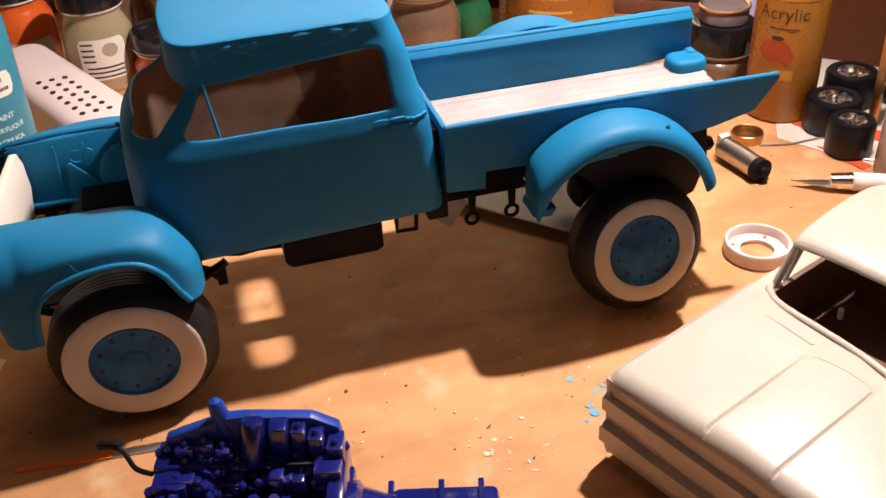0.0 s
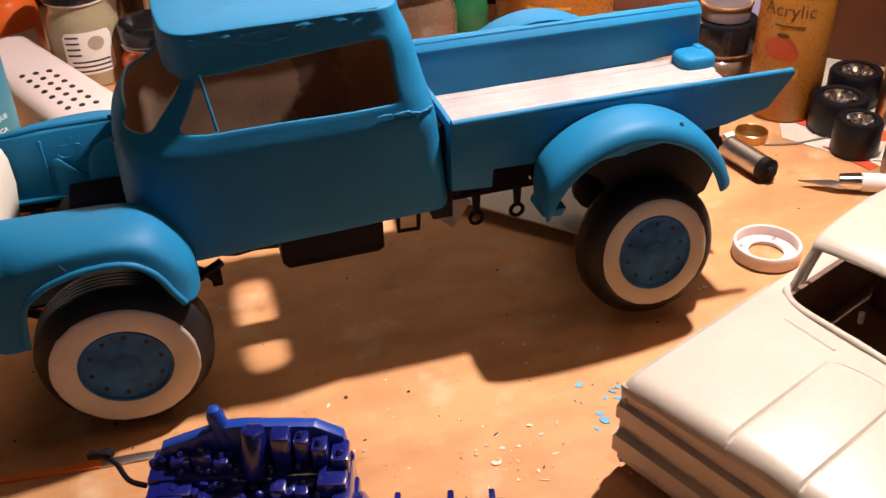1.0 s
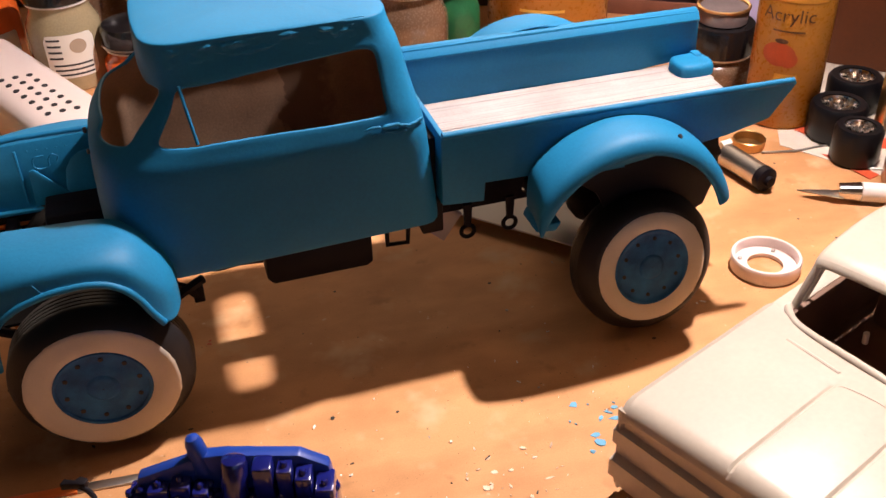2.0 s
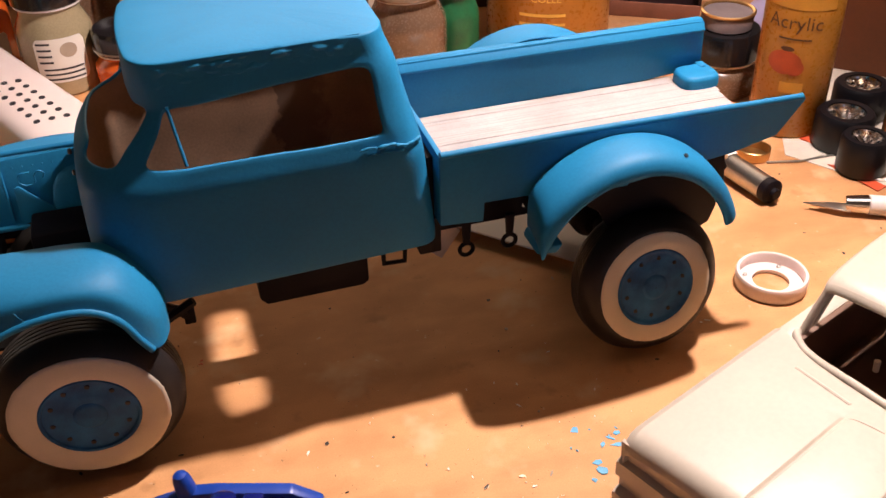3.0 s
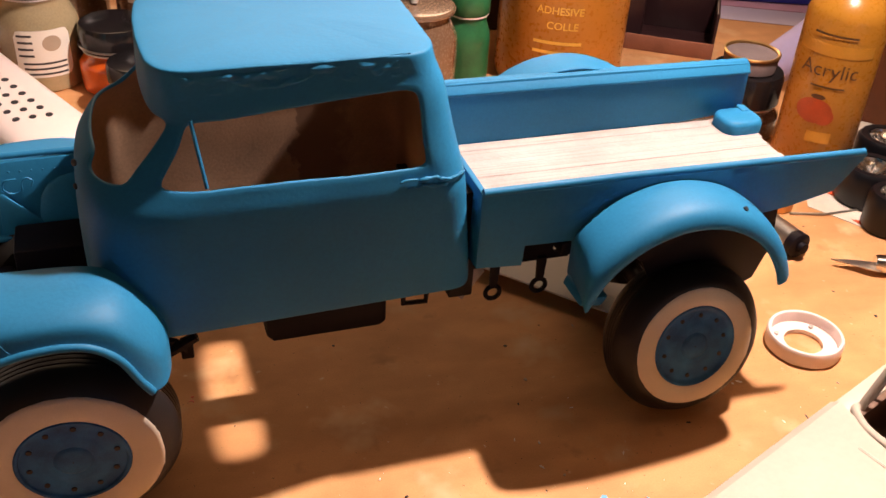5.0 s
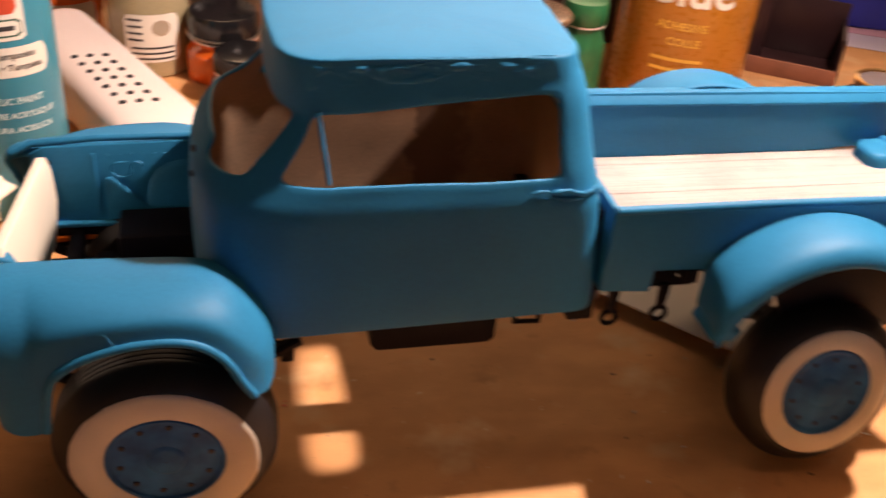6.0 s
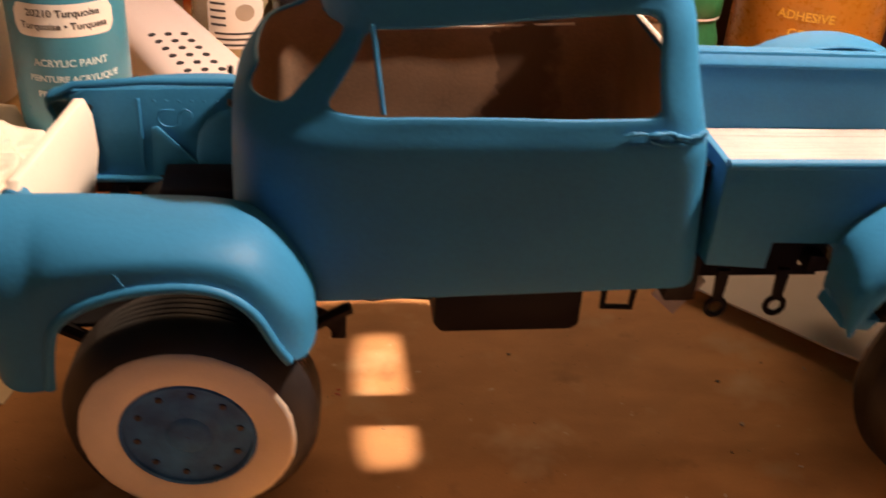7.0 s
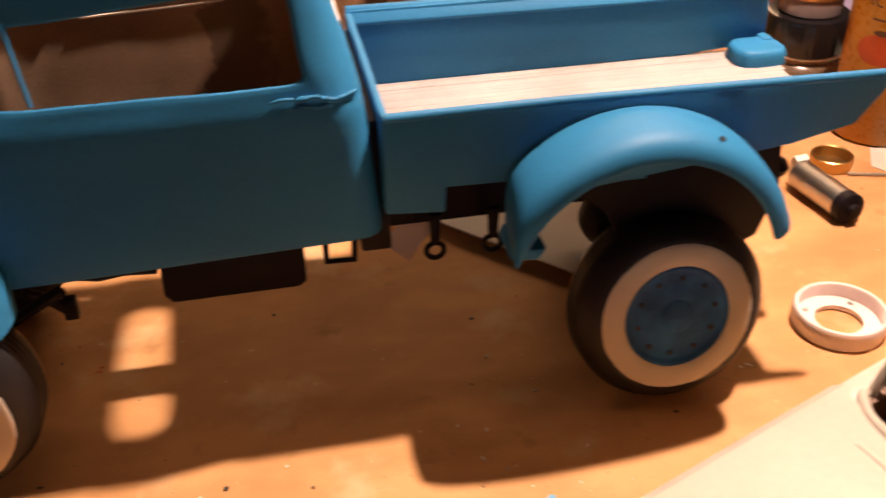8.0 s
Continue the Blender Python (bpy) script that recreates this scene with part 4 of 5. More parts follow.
for a in (40, 140, 260):
    part("stud", lathe([(0.2, 2.9), (0.8, 2.7), (0.9, 1.7)], (9.3 * math.cos(radians(a)), 9.3 * math.sin(radians(a)), 0), n=10), steel, rg)

# small motor-like cylinder
mt = thing("metal_cylinder", (267.2, 91.6, 5.4), "small grey metal cylinder with a black end cap", "cylinder", -80)
part("casing", rod((-13, 0, 0), (9, 0, 0), 5.2, 28), steel, mt)
part("end_cap", lathe([(5.1, 0), (5.3, 0.4), (5.3, 3.6), (4.4, 4.2), (2.4, 4.4), (2.2, 6.2), (0.3, 6.4)], (9, 0, 0), (1, 0, 0), 28), black_plastic, mt, "black plastic end cap")
part("tag", loft([[(x, y + 0.8 * noise.noise(Vector((x, y, 1))), z) for x, z in ((-16.5, -2), (-15.5, 1), (-16.2, 4), (-14.6, 6.5), (-12.4, 5.6), (-12.8, 2), (-12, -2))] for y in (-2.6, -1.2, 0.4, 1.6, 2.6)]), paper_white, mt, "torn pale sticker")
single("cap", lathe([(6.0, 0), (7.2, 0.4), (7.5, 4.4), (7.0, 4.8), (6.6, 4.4), (6.3, 0.9), (0.2, 0.9)], n=32), brass, (284, 116, 0), "small open brass cap lying on the bench", "cap")

# hobby knife
kn = thing("hobby_knife", (293, 63.5, 4.6), "hobby knife with a steel blade and pale handle", "knife", -28)
part("blade", prism([(-16, 0.6), (-1, -3.6), (2, -3.8), (2, 2.2), (-3, 2.4)], 0.6, "z", -2.0, 0.1), steel, kn, "pointed steel blade")
part("collet", rod((0, 0, -0.5), (9, 0, -0.2), 3.4, 20, 4.0), chrome, kn)
part("handle", rod((9, 0, 0), (110, 0, 0), 4.0, 20), white_plastic, kn)


# loose kit wheels
kit_black = surface("hard_black_kit_plastic", (0.005, 0.005, 0.007), 0.36, vary=0.3, scale=500, spec=0.35)


def kit_wheel(loc, r, w, label):
    t = thing("kit_wheel", (*loc, 0), label, "model wheel", group="loose model wheels")
    part("tyre", lathe([(r * 0.62, w * 0.85), (r * 0.66, w), (r * 0.9, w), (r, w * 0.9), (r, w * 0.1), (r * 0.9, 0), (r * 0.6, 0), (r * 0.6, w * 0.5)], n=40, caps=False), kit_black, t)
    rim = part("rim", lathe([(r * 0.62, w * 0.98), (r * 0.58, w * 0.9), (r * 0.5, w * 0.55), (r * 0.2, w * 0.5), (r * 0.17, w * 0.75), (0.3, w * 0.78)], n=32, caps=False), chrome, t, "chromed spoked rim")
    for k in range(8):
        a = 2 * math.pi * k / 8
        part("spoke", rod((r * 0.15 * math.cos(a), r * 0.15 * math.sin(a), w * 0.7), (r * 0.56 * math.cos(a), r * 0.56 * math.sin(a), w * 0.82), 0.7, 6), chrome, rim)
    return t


a_w = kit_wheel((326, 112), 12.8, 17, "loose black model tyre with a chrome rim, lying flat")
kit_wheel((320, 89.5), 10.4, 17, "smaller loose black model tyre with a chrome rim")
for x, y in ((351, 134), (378, 124), (386, 96)):
    copy_thing(a_w, pose(x * MM, y * MM, 0, 0, 0, x))

# printed sheets under the wheels
def sheet(name, pts, z, mat, label, cat="paper"):
    single(name, prism(pts, 0.25, "z", z), mat, (0, 0, 0), label, cat, smooth=0)


sheet("printed_sheet", [(298, 112), (330, 62), (420, 30), (470, 120), (400, 210), (330, 170)], 0.0, card_pale, "pale printed instruction sheet lying on the bench")
sheet("printed_strip", [(312, 122), (322, 104), (350, 86), (352, 94), (332, 116), (322, 132)], 0.3, card_red, "red printed strip on the sheet")
sheet("printed_strip", [(310, 98), (316, 94), (322, 74), (316, 72)], 0.3, card_red, "red printed strip on the sheet")
single("wire", tube([(286, 108, 0.8), (300, 104, 0.8), (330, 104, 0.9)], 0.5, 6), steel, (0, 0, 0), "thin bent wire lying on the sheet", "wire")
single("wire", tube([(318, 82, 0.9), (330, 74, 0.9), (345, 66, 0.9)], 0.5, 6), steel, (0, 0, 0), "thin bent wire lying on the sheet", "wire")

CARD = [(131, 111.5), (146, 94.5), (174, 64), (186, 52.5), (226, 90.5), (206, 155), (150, 167)]
card_white = surface("white_card_stock", (0.88, 0.84, 0.80), 0.55, vary=0.04)
lid = thing("white_card", (0, 0, 0), "raised white card panel lying on the bench under the load bed", "card")
part("panel", prism(CARD, 0.8, "z", 3.2, 0.15), card_white, lid)
part("backing", prism([(176 + (x - 176) * 0.7, 115 + (y - 115) * 0.7) for x, y in CARD], 3.2, "z", 0, 0.1), card_white, lid)

# clear bottle at the bench's edge
cb = thing("clear_bottle", (332, 62, 0), "small clear bottle of cloudy liquid with a dark stopper", "bottle")
part("glass", lathe([(13, 0), (14.5, 1), (15, 3), (14.5, 30), (12.5, 37), (7, 43), (6, 46)], n=36), surface("cloudy_pink_glass", (0.50, 0.40, 0.34), 0.15, vary=0.15, spec=0.6), cb)
part("stopper", lathe([(6.4, 45), (6.8, 46), (6.8, 55), (6, 56), (0.4, 56)], n=24), cap_black, cb)
fr = thing("wire_rack", (352, 92, 0), "upright gilt wire rack standing at the back", "rack", 25)
part("upright", box((-1.6, -8, 0), (1.6, -4, 78), 0.6), brass, fr)
part("upright", box((-1.6, 14, 0), (1.6, 18, 78), 0.6), brass, fr)
for z in (22, 52):
    part("crossbar", box((-1.2, -4, z), (1.2, 14, z + 3), 0.5), brass, fr)

# boxes and papers at the back
bx = thing("cardboard_box", (368, 186, 0), "reddish brown cardboard box standing behind the wheels", "box", -47)
part("carton", box((0, 0, 0), (170, 80, 150), 1.5), card_brown, bx)
part("flap", box((0, -1.2, 100), (170, 0, 150), 0.5), card_brown, bx)
db = thing("dark_box", (330, 292, 0), "open dark maroon box on the bench", "box", -32)
part("side", box((-36, -20, 0), (24, -18.4, 9), 0.4), surface("worn_brown_lining", (0.26, 0.10, 0.06), 0.6, vary=0.3), db, "worn brown front lip")
part("side", box((-36, 18.4, 0), (24, 20, 34), 0.5), dark_card, db)
part("side", box((-36, -18.4, 0), (-34.4, 18.4, 26), 0.5), dark_card, db)
part("side", box((22.4, -18.4, 0), (24, 18.4, 26), 0.5), dark_card, db)
part("bottom", box((-34.4, -18.4, 0), (22.4, 18.4, 1.5), 0.3), dark_card, db)
# dark block added to cover the bright bench between the bottles
tray = thing("backdrop_block", (262, 330, 0), "dark brown box added as a backdrop behind the bottles", "tray", -20)
part("body", box((-75, -14, 0), (60, 20, 52), 2), dark_card, tray)
part("lid", box((-76, -15, 52.2), (61, 21, 58), 1.5), dark_card, tray)
cn = thing("metal_can", (322, 372, 0), "shiny reflective can behind the dark box", "can")
part("body", lathe([(24, 0), (25, 1), (25, 78), (24, 80), (22, 80.5), (0.5, 80)], n=40), chrome, cn)
sheet("poster_sheet", [(360, 330), (500, 260), (640, 420), (480, 520)], 0.3, poster_paper, "lilac and pink printed sheet lying at the back")
sheet("printed_strip", [(392, 340), (470, 304), (492, 328), (404, 366)], 0.7, pink_print, "pink printed band on the lilac sheet")
sheet("printed_strip", [(420, 398), (540, 345), (552, 362), (440, 420)], 0.7, pink_print, "pink printed band on the lilac sheet")
pt = thing("paper_roll", (346, 226, 0), "rolled lilac-white paper leaning at the back", "paper roll", -18)
part("sheet", lathe([(9, 0), (10, 0.2), (17, 150), (16, 150), (9, 1)], (0, 0, 7), (0.78, 0.1, 0.62), 32, caps=False), lilac_paper, pt)
single("blue_case", box((-40, -25, 0), (40, 25, 26), 3), cobalt, (428, 362, 1.0), "cobalt blue plastic case on the lilac sheet", "case", -20)

# left side: bottle, crumpled tissue, rods
lb = thing("paint_pot", (-103, 206, 0), "clear bottle with an orange and yellow label", "bottle")
part("body", lathe([(22, 0), (24, 2), (24, 76), (21, 84), (14, 90), (14, 100)], n=40), surface("straw_coloured_liquid", (0.50, 0.38, 0.20), 0.25, vary=0.15), lb)
part("label", patch(52, 44, 24, -60, 42, 0.15, corner=1), card_pale, lb)
part("label_field", patch(24, 30, 24, -78, 38, 0.25), surface("salmon_print", (0.72, 0.20, 0.08), 0.5, vary=0.2), lb)
part("label_stripe", patch(5, 40, 24, -40, 42, 0.25), ink_yellow, lb)
part("print_bar", patch(12, 1.6, 24, -74, 47, 0.35), ink_dark, lb)
for q in range(5):
    part("print_bar", patch(7, 1.2, 24, -55, 54 - q * 6, 0.3), ink_yellow, lb)


def crumple(name, loc, sx, sy, h, seed, label):
    t = thing(name, loc, label, "tissue")
    for q, (ox, oy, k0) in enumerate(((-0.3, 0.15, 0.8), (0.35, 0.2, 0.72), (0.0, -0.35, 0.66), (0.5, -0.3, 0.5))):
        lump(t, ox * sx, oy * sy, sx * k0, sy * k0, h * (0.6 + 0.5 * k0), seed + 1.7 * q)


def lump(t, ox, oy, sx, sy, h, seed):
    b = bmesh.new()
    bmesh.ops.create_icosphere(b, subdivisions=5, radius=1)
    sharp = 2.3
    off = Vector((seed, seed * 2, 0))
    for v in b.verts:
        p = v.co.copy()
        d = noise.fractal(p * 1.5 + off, 0.9, 2.1, 5) * 0.10
        near, far = noise.voronoi(p * sharp + off)[0][:2]
        near2, far2 = noise.voronoi(p * sharp * 2.4 + off)[0][:2]
        k = 0.92 + 1.5 * d + 0.36 * (near - 0.45) - 0.16 * (far - near) + 0.09 * (near2 - 0.45) - 0.05 * (far2 - near2)
        v.co = Vector((ox + p.x * sx * k, oy + p.y * sy * k, max(0.0, h * 0.45 + p.z * h * 0.55 * k)))
    part("fold", b, tissue_paper, t, smooth=14)


crumple("crumpled_tissue", (-100, 150, 0), 44, 38, 33, 3.0, "crumpled off-white tissue heaped on the bench")
crumple("crumpled_tissue", (-86, 101, 0), 38, 34, 25, 8.0, "crumpled stained tissue beside the truck")
for q in range(3):
    single("brass_rod", rod((-150, 106 - q * 2.2, 24.8 + 0.2 * q), (-52, 103 - q * 2.2, 22.5 + 0.2 * q), 0.9), brass, (0, 0, 0), "thin brass rod lying on crumpled tissue", "rod", group="brass rods")
sheet("scrap_or_patch", [(-120, 128), (-92, 122), (-86, 138), (-112, 148)], 31, paper_white, "white paper scrap on the tissue")

# cream patch whose bright colour stands in for light on this spot
sheet("scrap_or_patch", [(-57.5, 57), (-48.5, 53.5), (-46.5, 61.5), (-54.5, 64.5)], 0.2, surface("bright_cream_patch", (0.86, 0.70, 0.46), 0.5, vary=0.08), "flat cream patch, coloured as if lit, beside the front wing")

# strips by the engine
st = thing("orange_strip", (-18, 0, 0), "flat orange strip with a silver end, lying on the bench", "strip", -5)
part("painted_end", prism([(-22, -1.0), (-21, 0.9), (8, 1.9), (8, -1.6)], 0.9, "z", 0, 0.2), orange_strip, st)
part("bare_end", prism([(8, -1.5), (8, 1.8), (26, 1.9), (26, -1.4)], 0.8, "z", 0, 0.2), steel, st)
single("orange_scrap", prism([(-24, 58), (-20, 62), (-6, 60), (-8, 54), (-20, 52)], 1.2, "z", 0.4, 0.2), orange_strip, (0, 0, 0), "orange plastic scrap below the engine bay", "scrap")
single("orange_scrap", prism([(-30, 80), (10, 84), (12, 92), (-26, 90)], 8, "z", 0.4, 1), orange_strip, (0, 0, 0), "orange plastic scrap below the engine bay", "scrap")

# engine
en = thing("model_engine", (8, -46, 0), "unpainted dark blue plastic model engine with gearbox", "model engine", -16)
blockp = part("block", box((-4, -16, 3), (52, 10, 22), 1.2), engine_blue, en)
part("sump", prism([(-2, 3), (2, 0), (34, 0), (40, 3)], 18, "y", -12, 0.6), engine_blue, en)
part("cylinder_head", box((-2, 2, 20), (49.5, 13, 31), 1.0), engine_blue, en)
part("side_cover", prism([(0, 30), (1.5, 36), (18, 42.5), (24, 43), (42, 42), (49, 38), (50, 31)], 3.5, "y", 8, 0.5), engine_bright, en, "bright blue flat cover plate")
part("breather", lathe([(2.8, 0), (2.5, 5), (2.2, 9), (1.6, 10.6), (0.4, 11.2)], (18.0, 10, 37), (-0.15, 0.0, 1), 18), engine_bright, en)
for x0, x1, z1 in ((-1.5, 8, 29.5), (9.5, 16, 28.5), (19, 23.5, 30), (30.5, 34.5, 32), (36.5, 40, 30.5), (42.5, 50, 33.5)):
    part("manifold_block", box((x0, -4, 22), (x1, 5, z1), 0.6), engine_blue, en)
part("oil_filter", lathe([(3.0, 0), (3.3, 1.0), (3.3, 12.6), (3.0, 13.6), (2.2, 14.0), (0.1, 14.2)], (26, 2.5, 31), (0.06, 0.22, 1), 24), engine_blue, en)
part("carburettor", box((31, 2.5, 31), (36, 8, 43.2), 0.9), engine_blue, en)
for x0, x1, y0, z1 in ((36.6, 40.5, 3.5, 41.0), (41, 45.2, 2.5, 39.2), (45.8, 50.5, 1.5, 36.4), (10, 15, 4.0, 36.5), (15.5, 19.5, 3.0, 35.2), (4, 9.4, 4.5, 34.6)):
    part("head_casting", box((x0, y0, 29), (x1, 9.0, z1), 0.7), engine_blue, en)
    part("stud", lathe([(0.9, -0.5), (0.9, 0.9), (0.6, 1.4), (0.05, 1.5)], (0.5 * (x0 + x1), y0 + 2.4, z1), n=10), engine_blue, en)
for q in range(4):
    part("port", box((1 + q * 13.4, -2.5, 21), (10 + q * 13.4, 4, 30 - (q % 2) * 2), 0.9), engine_blue, en)
part("rocker_box", box((0, -14, 21.5), (50, -5, 26), 1.6), engine_blue, en)
part("end_plate", box((46, -14, 8), (51, 11, 31), 1.2), engine_blue, en)
random.seed(11)
for q in range(26):
    x, y = random.uniform(-2, 52), random.choice((-15, -9.5, -4, 0.5, 8))
    z = 26 if y < -4.5 else (30.8 if y > 1 else 22)
    part("bolt", lathe([(1.3, 0), (1.3, 1.0), (0.9, 1.5), (0.1, 1.6)], (x, y, z - 0.3), n=8), engine_blue, blockp)
for q in range(7):
    x = -1 + q * 8.3
    part("pipe_stub", rod((x, -15, 15), (x + 1.5, -21, 13 + (q % 3)), 2.0, 10, 1.6), engine_blue, en)
part("starter", rod((4, -18, 9), (24, -18, 9), 4.2, 16), engine_blue, en)
part("front_pulley", lathe([(1, 0), (7, 0.3), (7.4, 1.2), (6.4, 2.2), (7.4, 3.2), (7, 4), (1, 4.4)], (-12, -6, 17), (1, 0, 0), 24), black_plastic, en, "black pulley")
part("bell_housing", lathe([(11, 0), (11.4, 0.6), (11.4, 2.6), (9.4, 4), (7.6, 10), (7, 13)], (50.6, -3, 13), (1, 0, 0), 24), engine_blue, en)
gb = part("gearbox", box((62, -9, 5), (92, 5, 18), 2.2), engine_blue, en)
for x in (61, 75, 86):
    part("flange", box((x, -10.2, 4), (x + 1.8, 6.2, 19.2), 0.5), engine_blue, gb)
part("shift_tower", rod((82, -2, 16.5), (82, -2, 20.5), 2.6, 14, 1.8), engine_blue, gb)
random.seed(47)
for q in range(64):
    x, y = random.uniform(0, 46), random.choice((-12.5, -8.5, -3.5, 0.5, 4.0))
    z0 = 25.6 if y < -4.5 else (30.6 if y > 2 else 28.6)
    if q % 2:
        part("casting_lug", box((x, y, z0 - 3), (x + random.uniform(1.4, 3.6), y + random.uniform(1.4, 2.8), z0 + random.uniform(0.8, 3.2)), 0.5), engine_blue, en)
    else:
        part("casting_boss", lathe([(1.2, -2), (1.2, 0.6), (1.0, 1.2), (0.5, 1.6), (0.05, 1.65)], (x, y, z0 + random.uniform(0, 1.6)), (random.uniform(-0.2, 0.2), -0.3, 1), 10), engine_blue, en)
random.seed(31)
for q in range(90):
    x, y = random.uniform(-3, 50), random.uniform(-20, 2)
    z0 = 24 if y > -14 else 14
    if q % 3:
        w, d, h = random.uniform(1.2, 4.5), random.uniform(1.2, 3.5), random.uniform(1.5, 6)
        part("casting_lug", box((x, y, z0 - 2), (x + w, y + d, z0 + h), 0.45), engine_blue, en)
    else:
        part("casting_boss", rod((x, y, z0 - 2), (x + random.uniform(-1, 1), y - random.uniform(0, 2), z0 + random.uniform(2, 7)), random.uniform(0.8, 1.9), 10), engine_blue, en)
for q in range(9):
    x = 2 + q * 5.8
    part("cover_bolt", lathe([(1.0, 0), (1.0, 1.0), (0.6, 1.4), (0.1, 1.5)], (x, 7.6, 33 + (q % 2) * 1.2), (0, -1, 0.3), 8), engine_blue, en)
part("fuel_line", tube(flowing([(-3, 4, 27), (-8, 6, 27.2), (-12, 10.5, 28.6), (-15, 12, 30)], 4), 0.75, 8), black_plastic, en, "bent black pipe")
part("coupling", prism([(-20, 11.6), (-19.4, 13.6), (-16.5, 13.2), (-15.4, 14.4), (-13.2, 13.6), (-13.6, 11.4), (-16.5, 11.8)], 2.2, "z", 29.0, 0.3), black_plastic, en, "black coupling")

# ivory kit body
ib = thing("model_truck", (136, -52, 0), "bare ivory plastic model truck body shell without wheels", "model truck", 22)
# local x runs to its tail, local -y across to its other side; the hood's near corner is at the origin
SCREEN_Y = (6, 9, 13, 20, 30, 44, 56, 64, 74, 82, 86)
SCREEN_X = (66.4, 63.2, 60.6, 58.6, 57.0, 55.0, 52.8, 52.6, 55.0, 60.0, 66.0)
hood = []
W = 92
for x, zt, yin, groove in ((-0.2, 31.2, 1.6, 0), (0.2, 32.8, 1.1, 0.3), (1.2, 34.3, 0.6, 0.7), (2.8, 35.3, 0.2, 1), (5.5, 35.8, 0, 1), (34, 36.2, 0, 1), (44, 36.35, 0, 1), (46, 36.4, 0, 0), (49, 36.5, 0, 0), (56, 36.6, 0, 0)):
    row = []
    for y, dz in ((-yin, -5), (-yin - 0.3, -1.6), (-yin - 2.2, -0.2), (-10, 0.6), (-20, 1.1), (-33.6, 1.7), (-34.6, 1.75 - 0.8 * groove), (-35.6, 1.8 + 0.1 * groove), (-46, 2.5 + 0.2 * groove),
                  (-54.6, 1.9), (-55.6, 1.75 - 0.8 * groove), (-56.6, 1.7), (-72, 1.1), (-82, 0.6), (-W + 2.2 + yin, -0.2), (-W + 0.3 + yin, -1.6), (-W + yin, -5)):
        row.append((float(np.interp(-y, SCREEN_Y, SCREEN_X)) - 1.0 if x == 56 else x, y, zt + dz))
    hood.append(row)
hd = part("hood", loft(hood, False, False), ivory_plastic, ib, smooth=25)
shell(hd, 1.2, 0, 0)
part("hood_line", tube(flowing([(10, -34.9, 37.0), (40, -34.9, 37.9), (44.5, -35.6, 38.35), (46, -38, 38.65), (46.4, -45.5, 39.1), (46, -53, 38.6), (44.5, -55.4, 38.3), (40, -55.9, 37.9), (10, -55.9, 37.0)], 4), 0.55, 8), ivory_plastic, hd)
NB = [(0, 36), (0.6, 30), (-1.2, 29), (-1.2, 25), (0.8, 24), (0.8, 19), (-1.8, 18), (-1.8, 13), (0.5, 12), (1.2, 7), (2.5, 6)]
front = part("front_panel", loft([[(x + 0.6, y, z - 3) for x, z in NB] for y in (0.4, -1.2, -30, -62, -90, -92)], False, False), ivory_plastic, ib, smooth=25)
shell(front, 1.2, 0, 0)
# brown bars: the shade of the grille recesses put into colour
for y in (-14, -26, -66, -78):
    part("grille_slot", box((-1.0, y - 4, 22.2), (0.2, y + 4, 23.2), 0.2), surface("slot_shade_brown", (0.25, 0.17, 0.1), 0.7), front)
for y in (-0.9, -91):
    side = part("side_panel", prism([(1, 3), (0.6, 32), (58, 34.0), (63, 32), (66, 26), (68, 12), (126, 12), (126, 3), (40, 3), (36, 16), (24, 20), (13, 16), (9, 3)], 1.2, "y", y - 0.6, 0.2), ivory_plastic, ib)
for y0, y1 in ((-6.6, -0.3), (-91.7, -85.4)):
    part("door_top", box((63.0, y0, 31.5), (127, y1, 36.0), 1.0), ivory_plastic, ib)
part("wiper_recess", tube([(52.6, -15, 37.6), (51.2, -24, 38.1), (49.8, -33, 38.5)], 0.7, 8), ivory_plastic, ib)
base = [(x, -y, 36.6 + 2.9 * math.sin(math.pi * (y - 4) / 84)) for x, y in zip(SCREEN_X, SCREEN_Y)]
part("screen_surround", tube(flowing([(69.5, -6.0, 36.0), *base, (69.5, -86.2, 36.0)], 4), 1.25, 10), ivory_plastic, ib)
for y0, y1 in ((-6.4, -8.6), (-85.6, -83.4)):
    part("windscreen_pillar", tube([(68.5, y0, 36.2), (71.6, (y0 + y1) / 2, 44), (74.6, y1, 51)], 1.2, 10), ivory_plastic, ib)
    part("door_pillar", tube([(74, y0 + 0.3, 35), (77, (y0 + y1) / 2, 44), (80, y1, 51.5)], 0.8, 8), ivory_plastic, ib)
    part("rear_pillar", tube([(131, y0, 34), (128, (y0 + y1) / 2, 44), (122, y1, 51.5)], 2.4, 10), ivory_plastic, ib)
roof = []
for x, z, iny in ((73, 50.4, 15), (74, 52.4, 14.2), (78, 54, 13.6), (94, 55.6, 13.2), (110, 55.6, 13.2), (120, 54, 13.6), (124, 51, 14.5)):
    roof.append([(x, 7 - iny, z - 2.2), (x, 6 - iny, z - 0.6), (x, 2 - iny, z + 0.5), (x, -46, z + 1.4), (x, -94 + iny, z + 0.5), (x, -98 + iny, z - 0.6), (x, -99 + iny, z - 2.2)])
rf = part("roof", loft(roof, False, False), ivory_plastic, ib, smooth=40)
shell(rf, 1.4, 2, 0)
# brown floor, walls and boxes added to fill the windscreen opening with dark
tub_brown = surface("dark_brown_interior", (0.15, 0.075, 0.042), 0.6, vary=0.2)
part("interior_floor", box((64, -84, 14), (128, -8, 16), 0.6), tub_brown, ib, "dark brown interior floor")
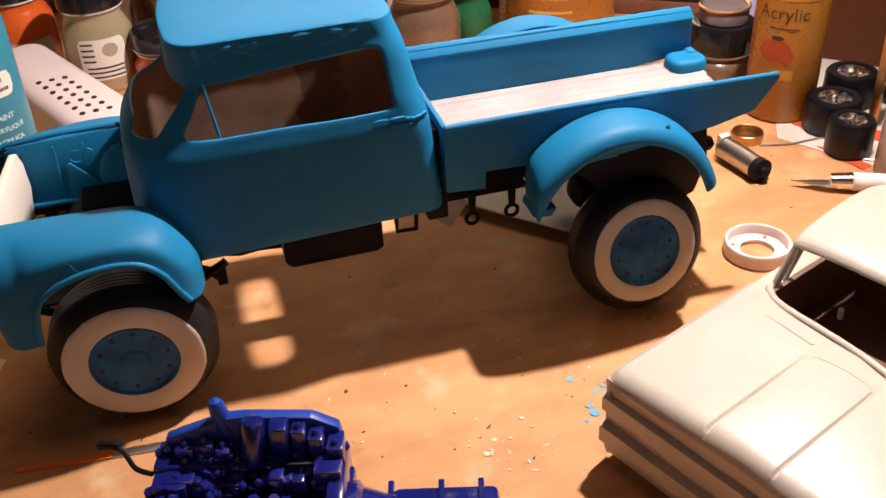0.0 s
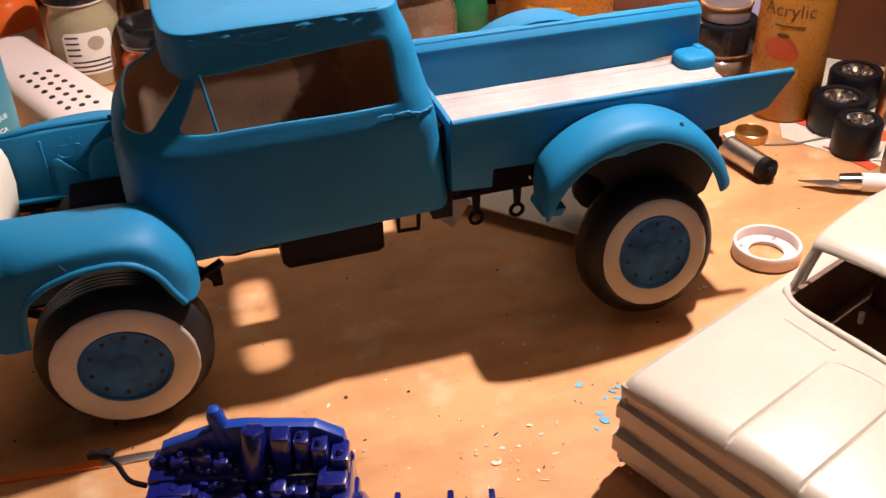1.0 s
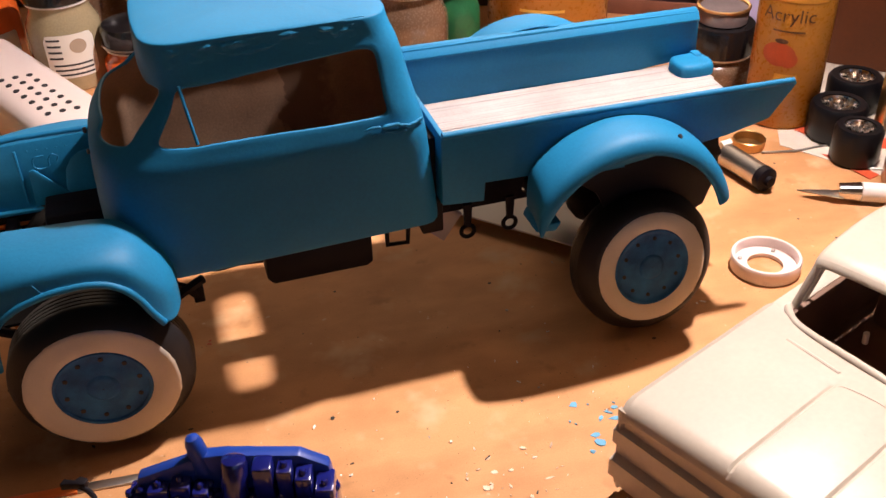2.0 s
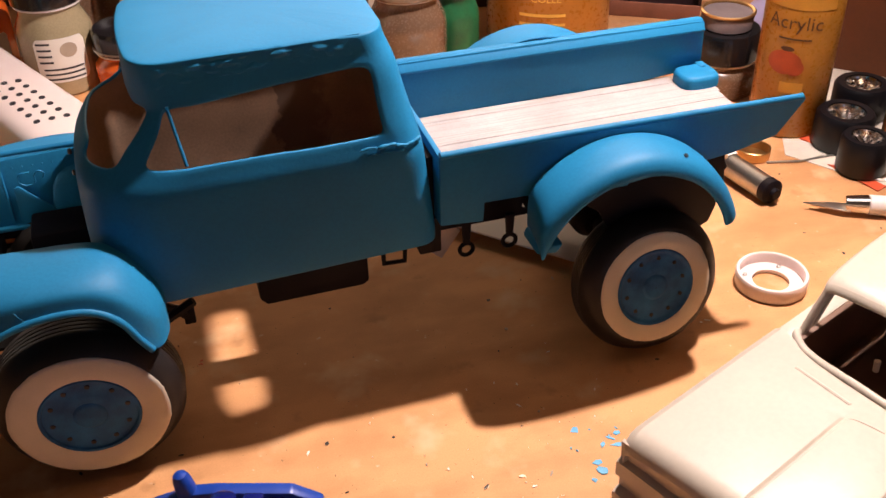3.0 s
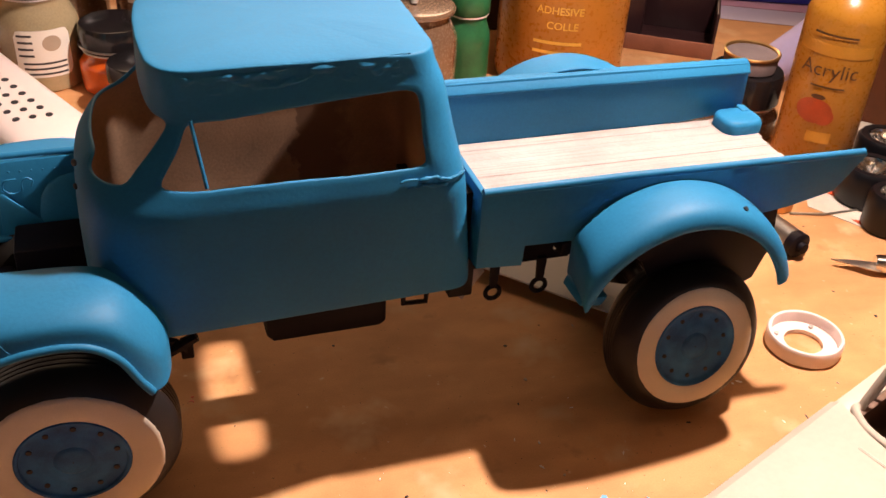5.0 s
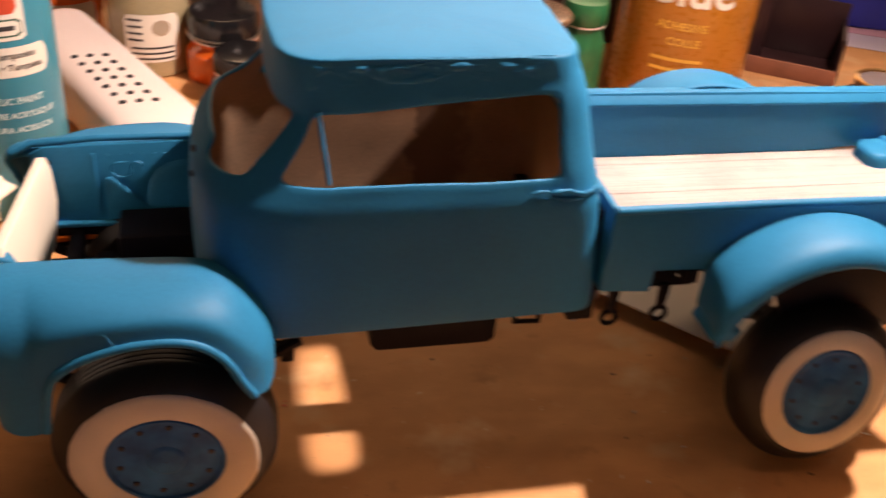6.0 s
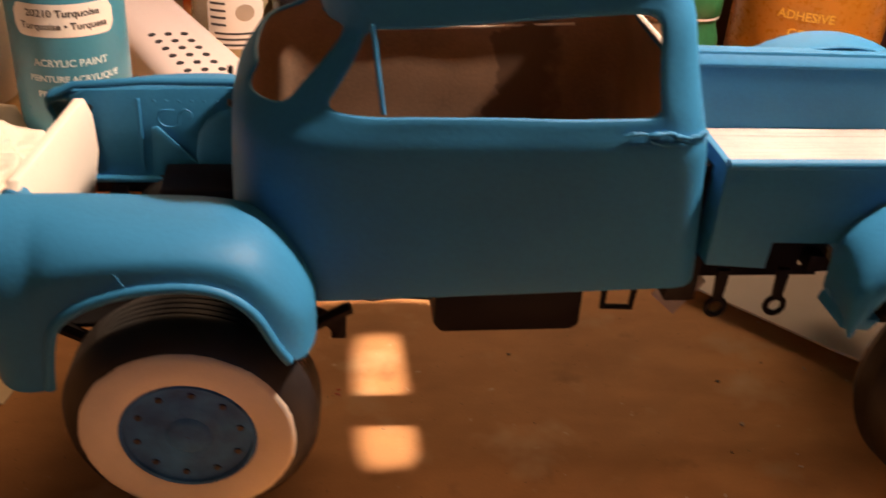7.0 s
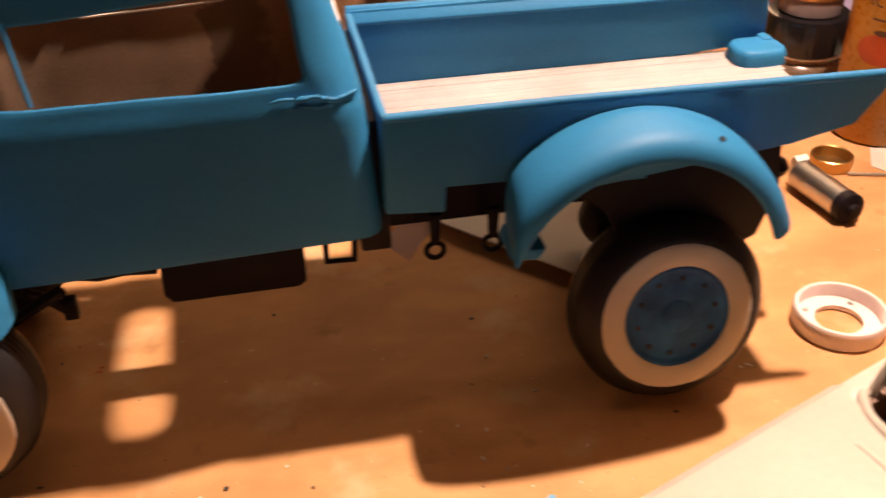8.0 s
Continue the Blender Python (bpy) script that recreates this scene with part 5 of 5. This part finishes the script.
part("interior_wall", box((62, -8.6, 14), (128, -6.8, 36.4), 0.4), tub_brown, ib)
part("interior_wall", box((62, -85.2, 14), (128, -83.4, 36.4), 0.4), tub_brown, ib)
part("rear_infill", box((104, -78, 16), (111, -14, 38), 2.5), tub_brown, ib, "dark brown box added to fill the back of the cab")
part("front_infill", box((57.5, -83, 16), (66, -9, 33.0), 2), tub_brown, ib)
part("back_wall", box((127, -88, 6), (129, -4, 36), 0.6), ivory_plastic, ib)
part("mirror_peg", rod((72, -28, 34), (71.6, -28, 38), 0.9), ivory_plastic, ib)

# paint flecks, crumbs and scuffs on the bench
def flecks(name, mat, count, lo, hi, smin, smax, seed, label):
    random.seed(seed)
    b = bmesh.new()
    for _ in range(count):
        x, y = random.uniform(lo[0], hi[0]), random.uniform(lo[1], hi[1])
        s = smin + (smax - smin) * random.random() ** 3
        n = random.randint(5, 8)
        st = random.uniform(0.5, 2.2)
        th = random.uniform(0, math.pi)
        pts = []
        for k in range(n):
            a = 2 * math.pi * k / n
            r = s * random.uniform(0.55, 1.0)
            px, py = r * st * math.cos(a), r / st * math.sin(a)
            pts.append((x + px * math.cos(th) - py * math.sin(th), y + px * math.sin(th) + py * math.cos(th)))
        prism(pts, 0.12 + 0.25 * random.random(), "z", 0.02, 0, b)
    return single(name, b, mat, (0, 0, 0), label, "flecks", kind="stuff", smooth=0)


flecks("white_flecks", paint_white, 120, (60, -110), (220, 30), 0.1, 0.8, 1, "small dried white paint flecks on the bench")
flecks("white_smears", paint_smear, 26, (98, -50), (128, -26), 0.3, 2.2, 12, "smeared dried white paint on the bench")
flecks("dark_flecks", paint_dark, 90, (-40, -60), (300, 110), 0.12, 1.0, 2, "dark crumbs and paint specks on the bench")
flecks("blue_flecks", paint_sky, 16, (136, -42), (158, -14), 0.4, 2.2, 5, "dried blue paint smears on the bench")
flecks("scuffs", grime, 16, (20, -70), (260, 80), 0.5, 2.0, 6, "greyish scuffs on the bench")
flecks("red_flecks", card_red, 3, (33, 54), (36, 58), 0.4, 0.9, 7, "tiny dried red paint specks on the bench")
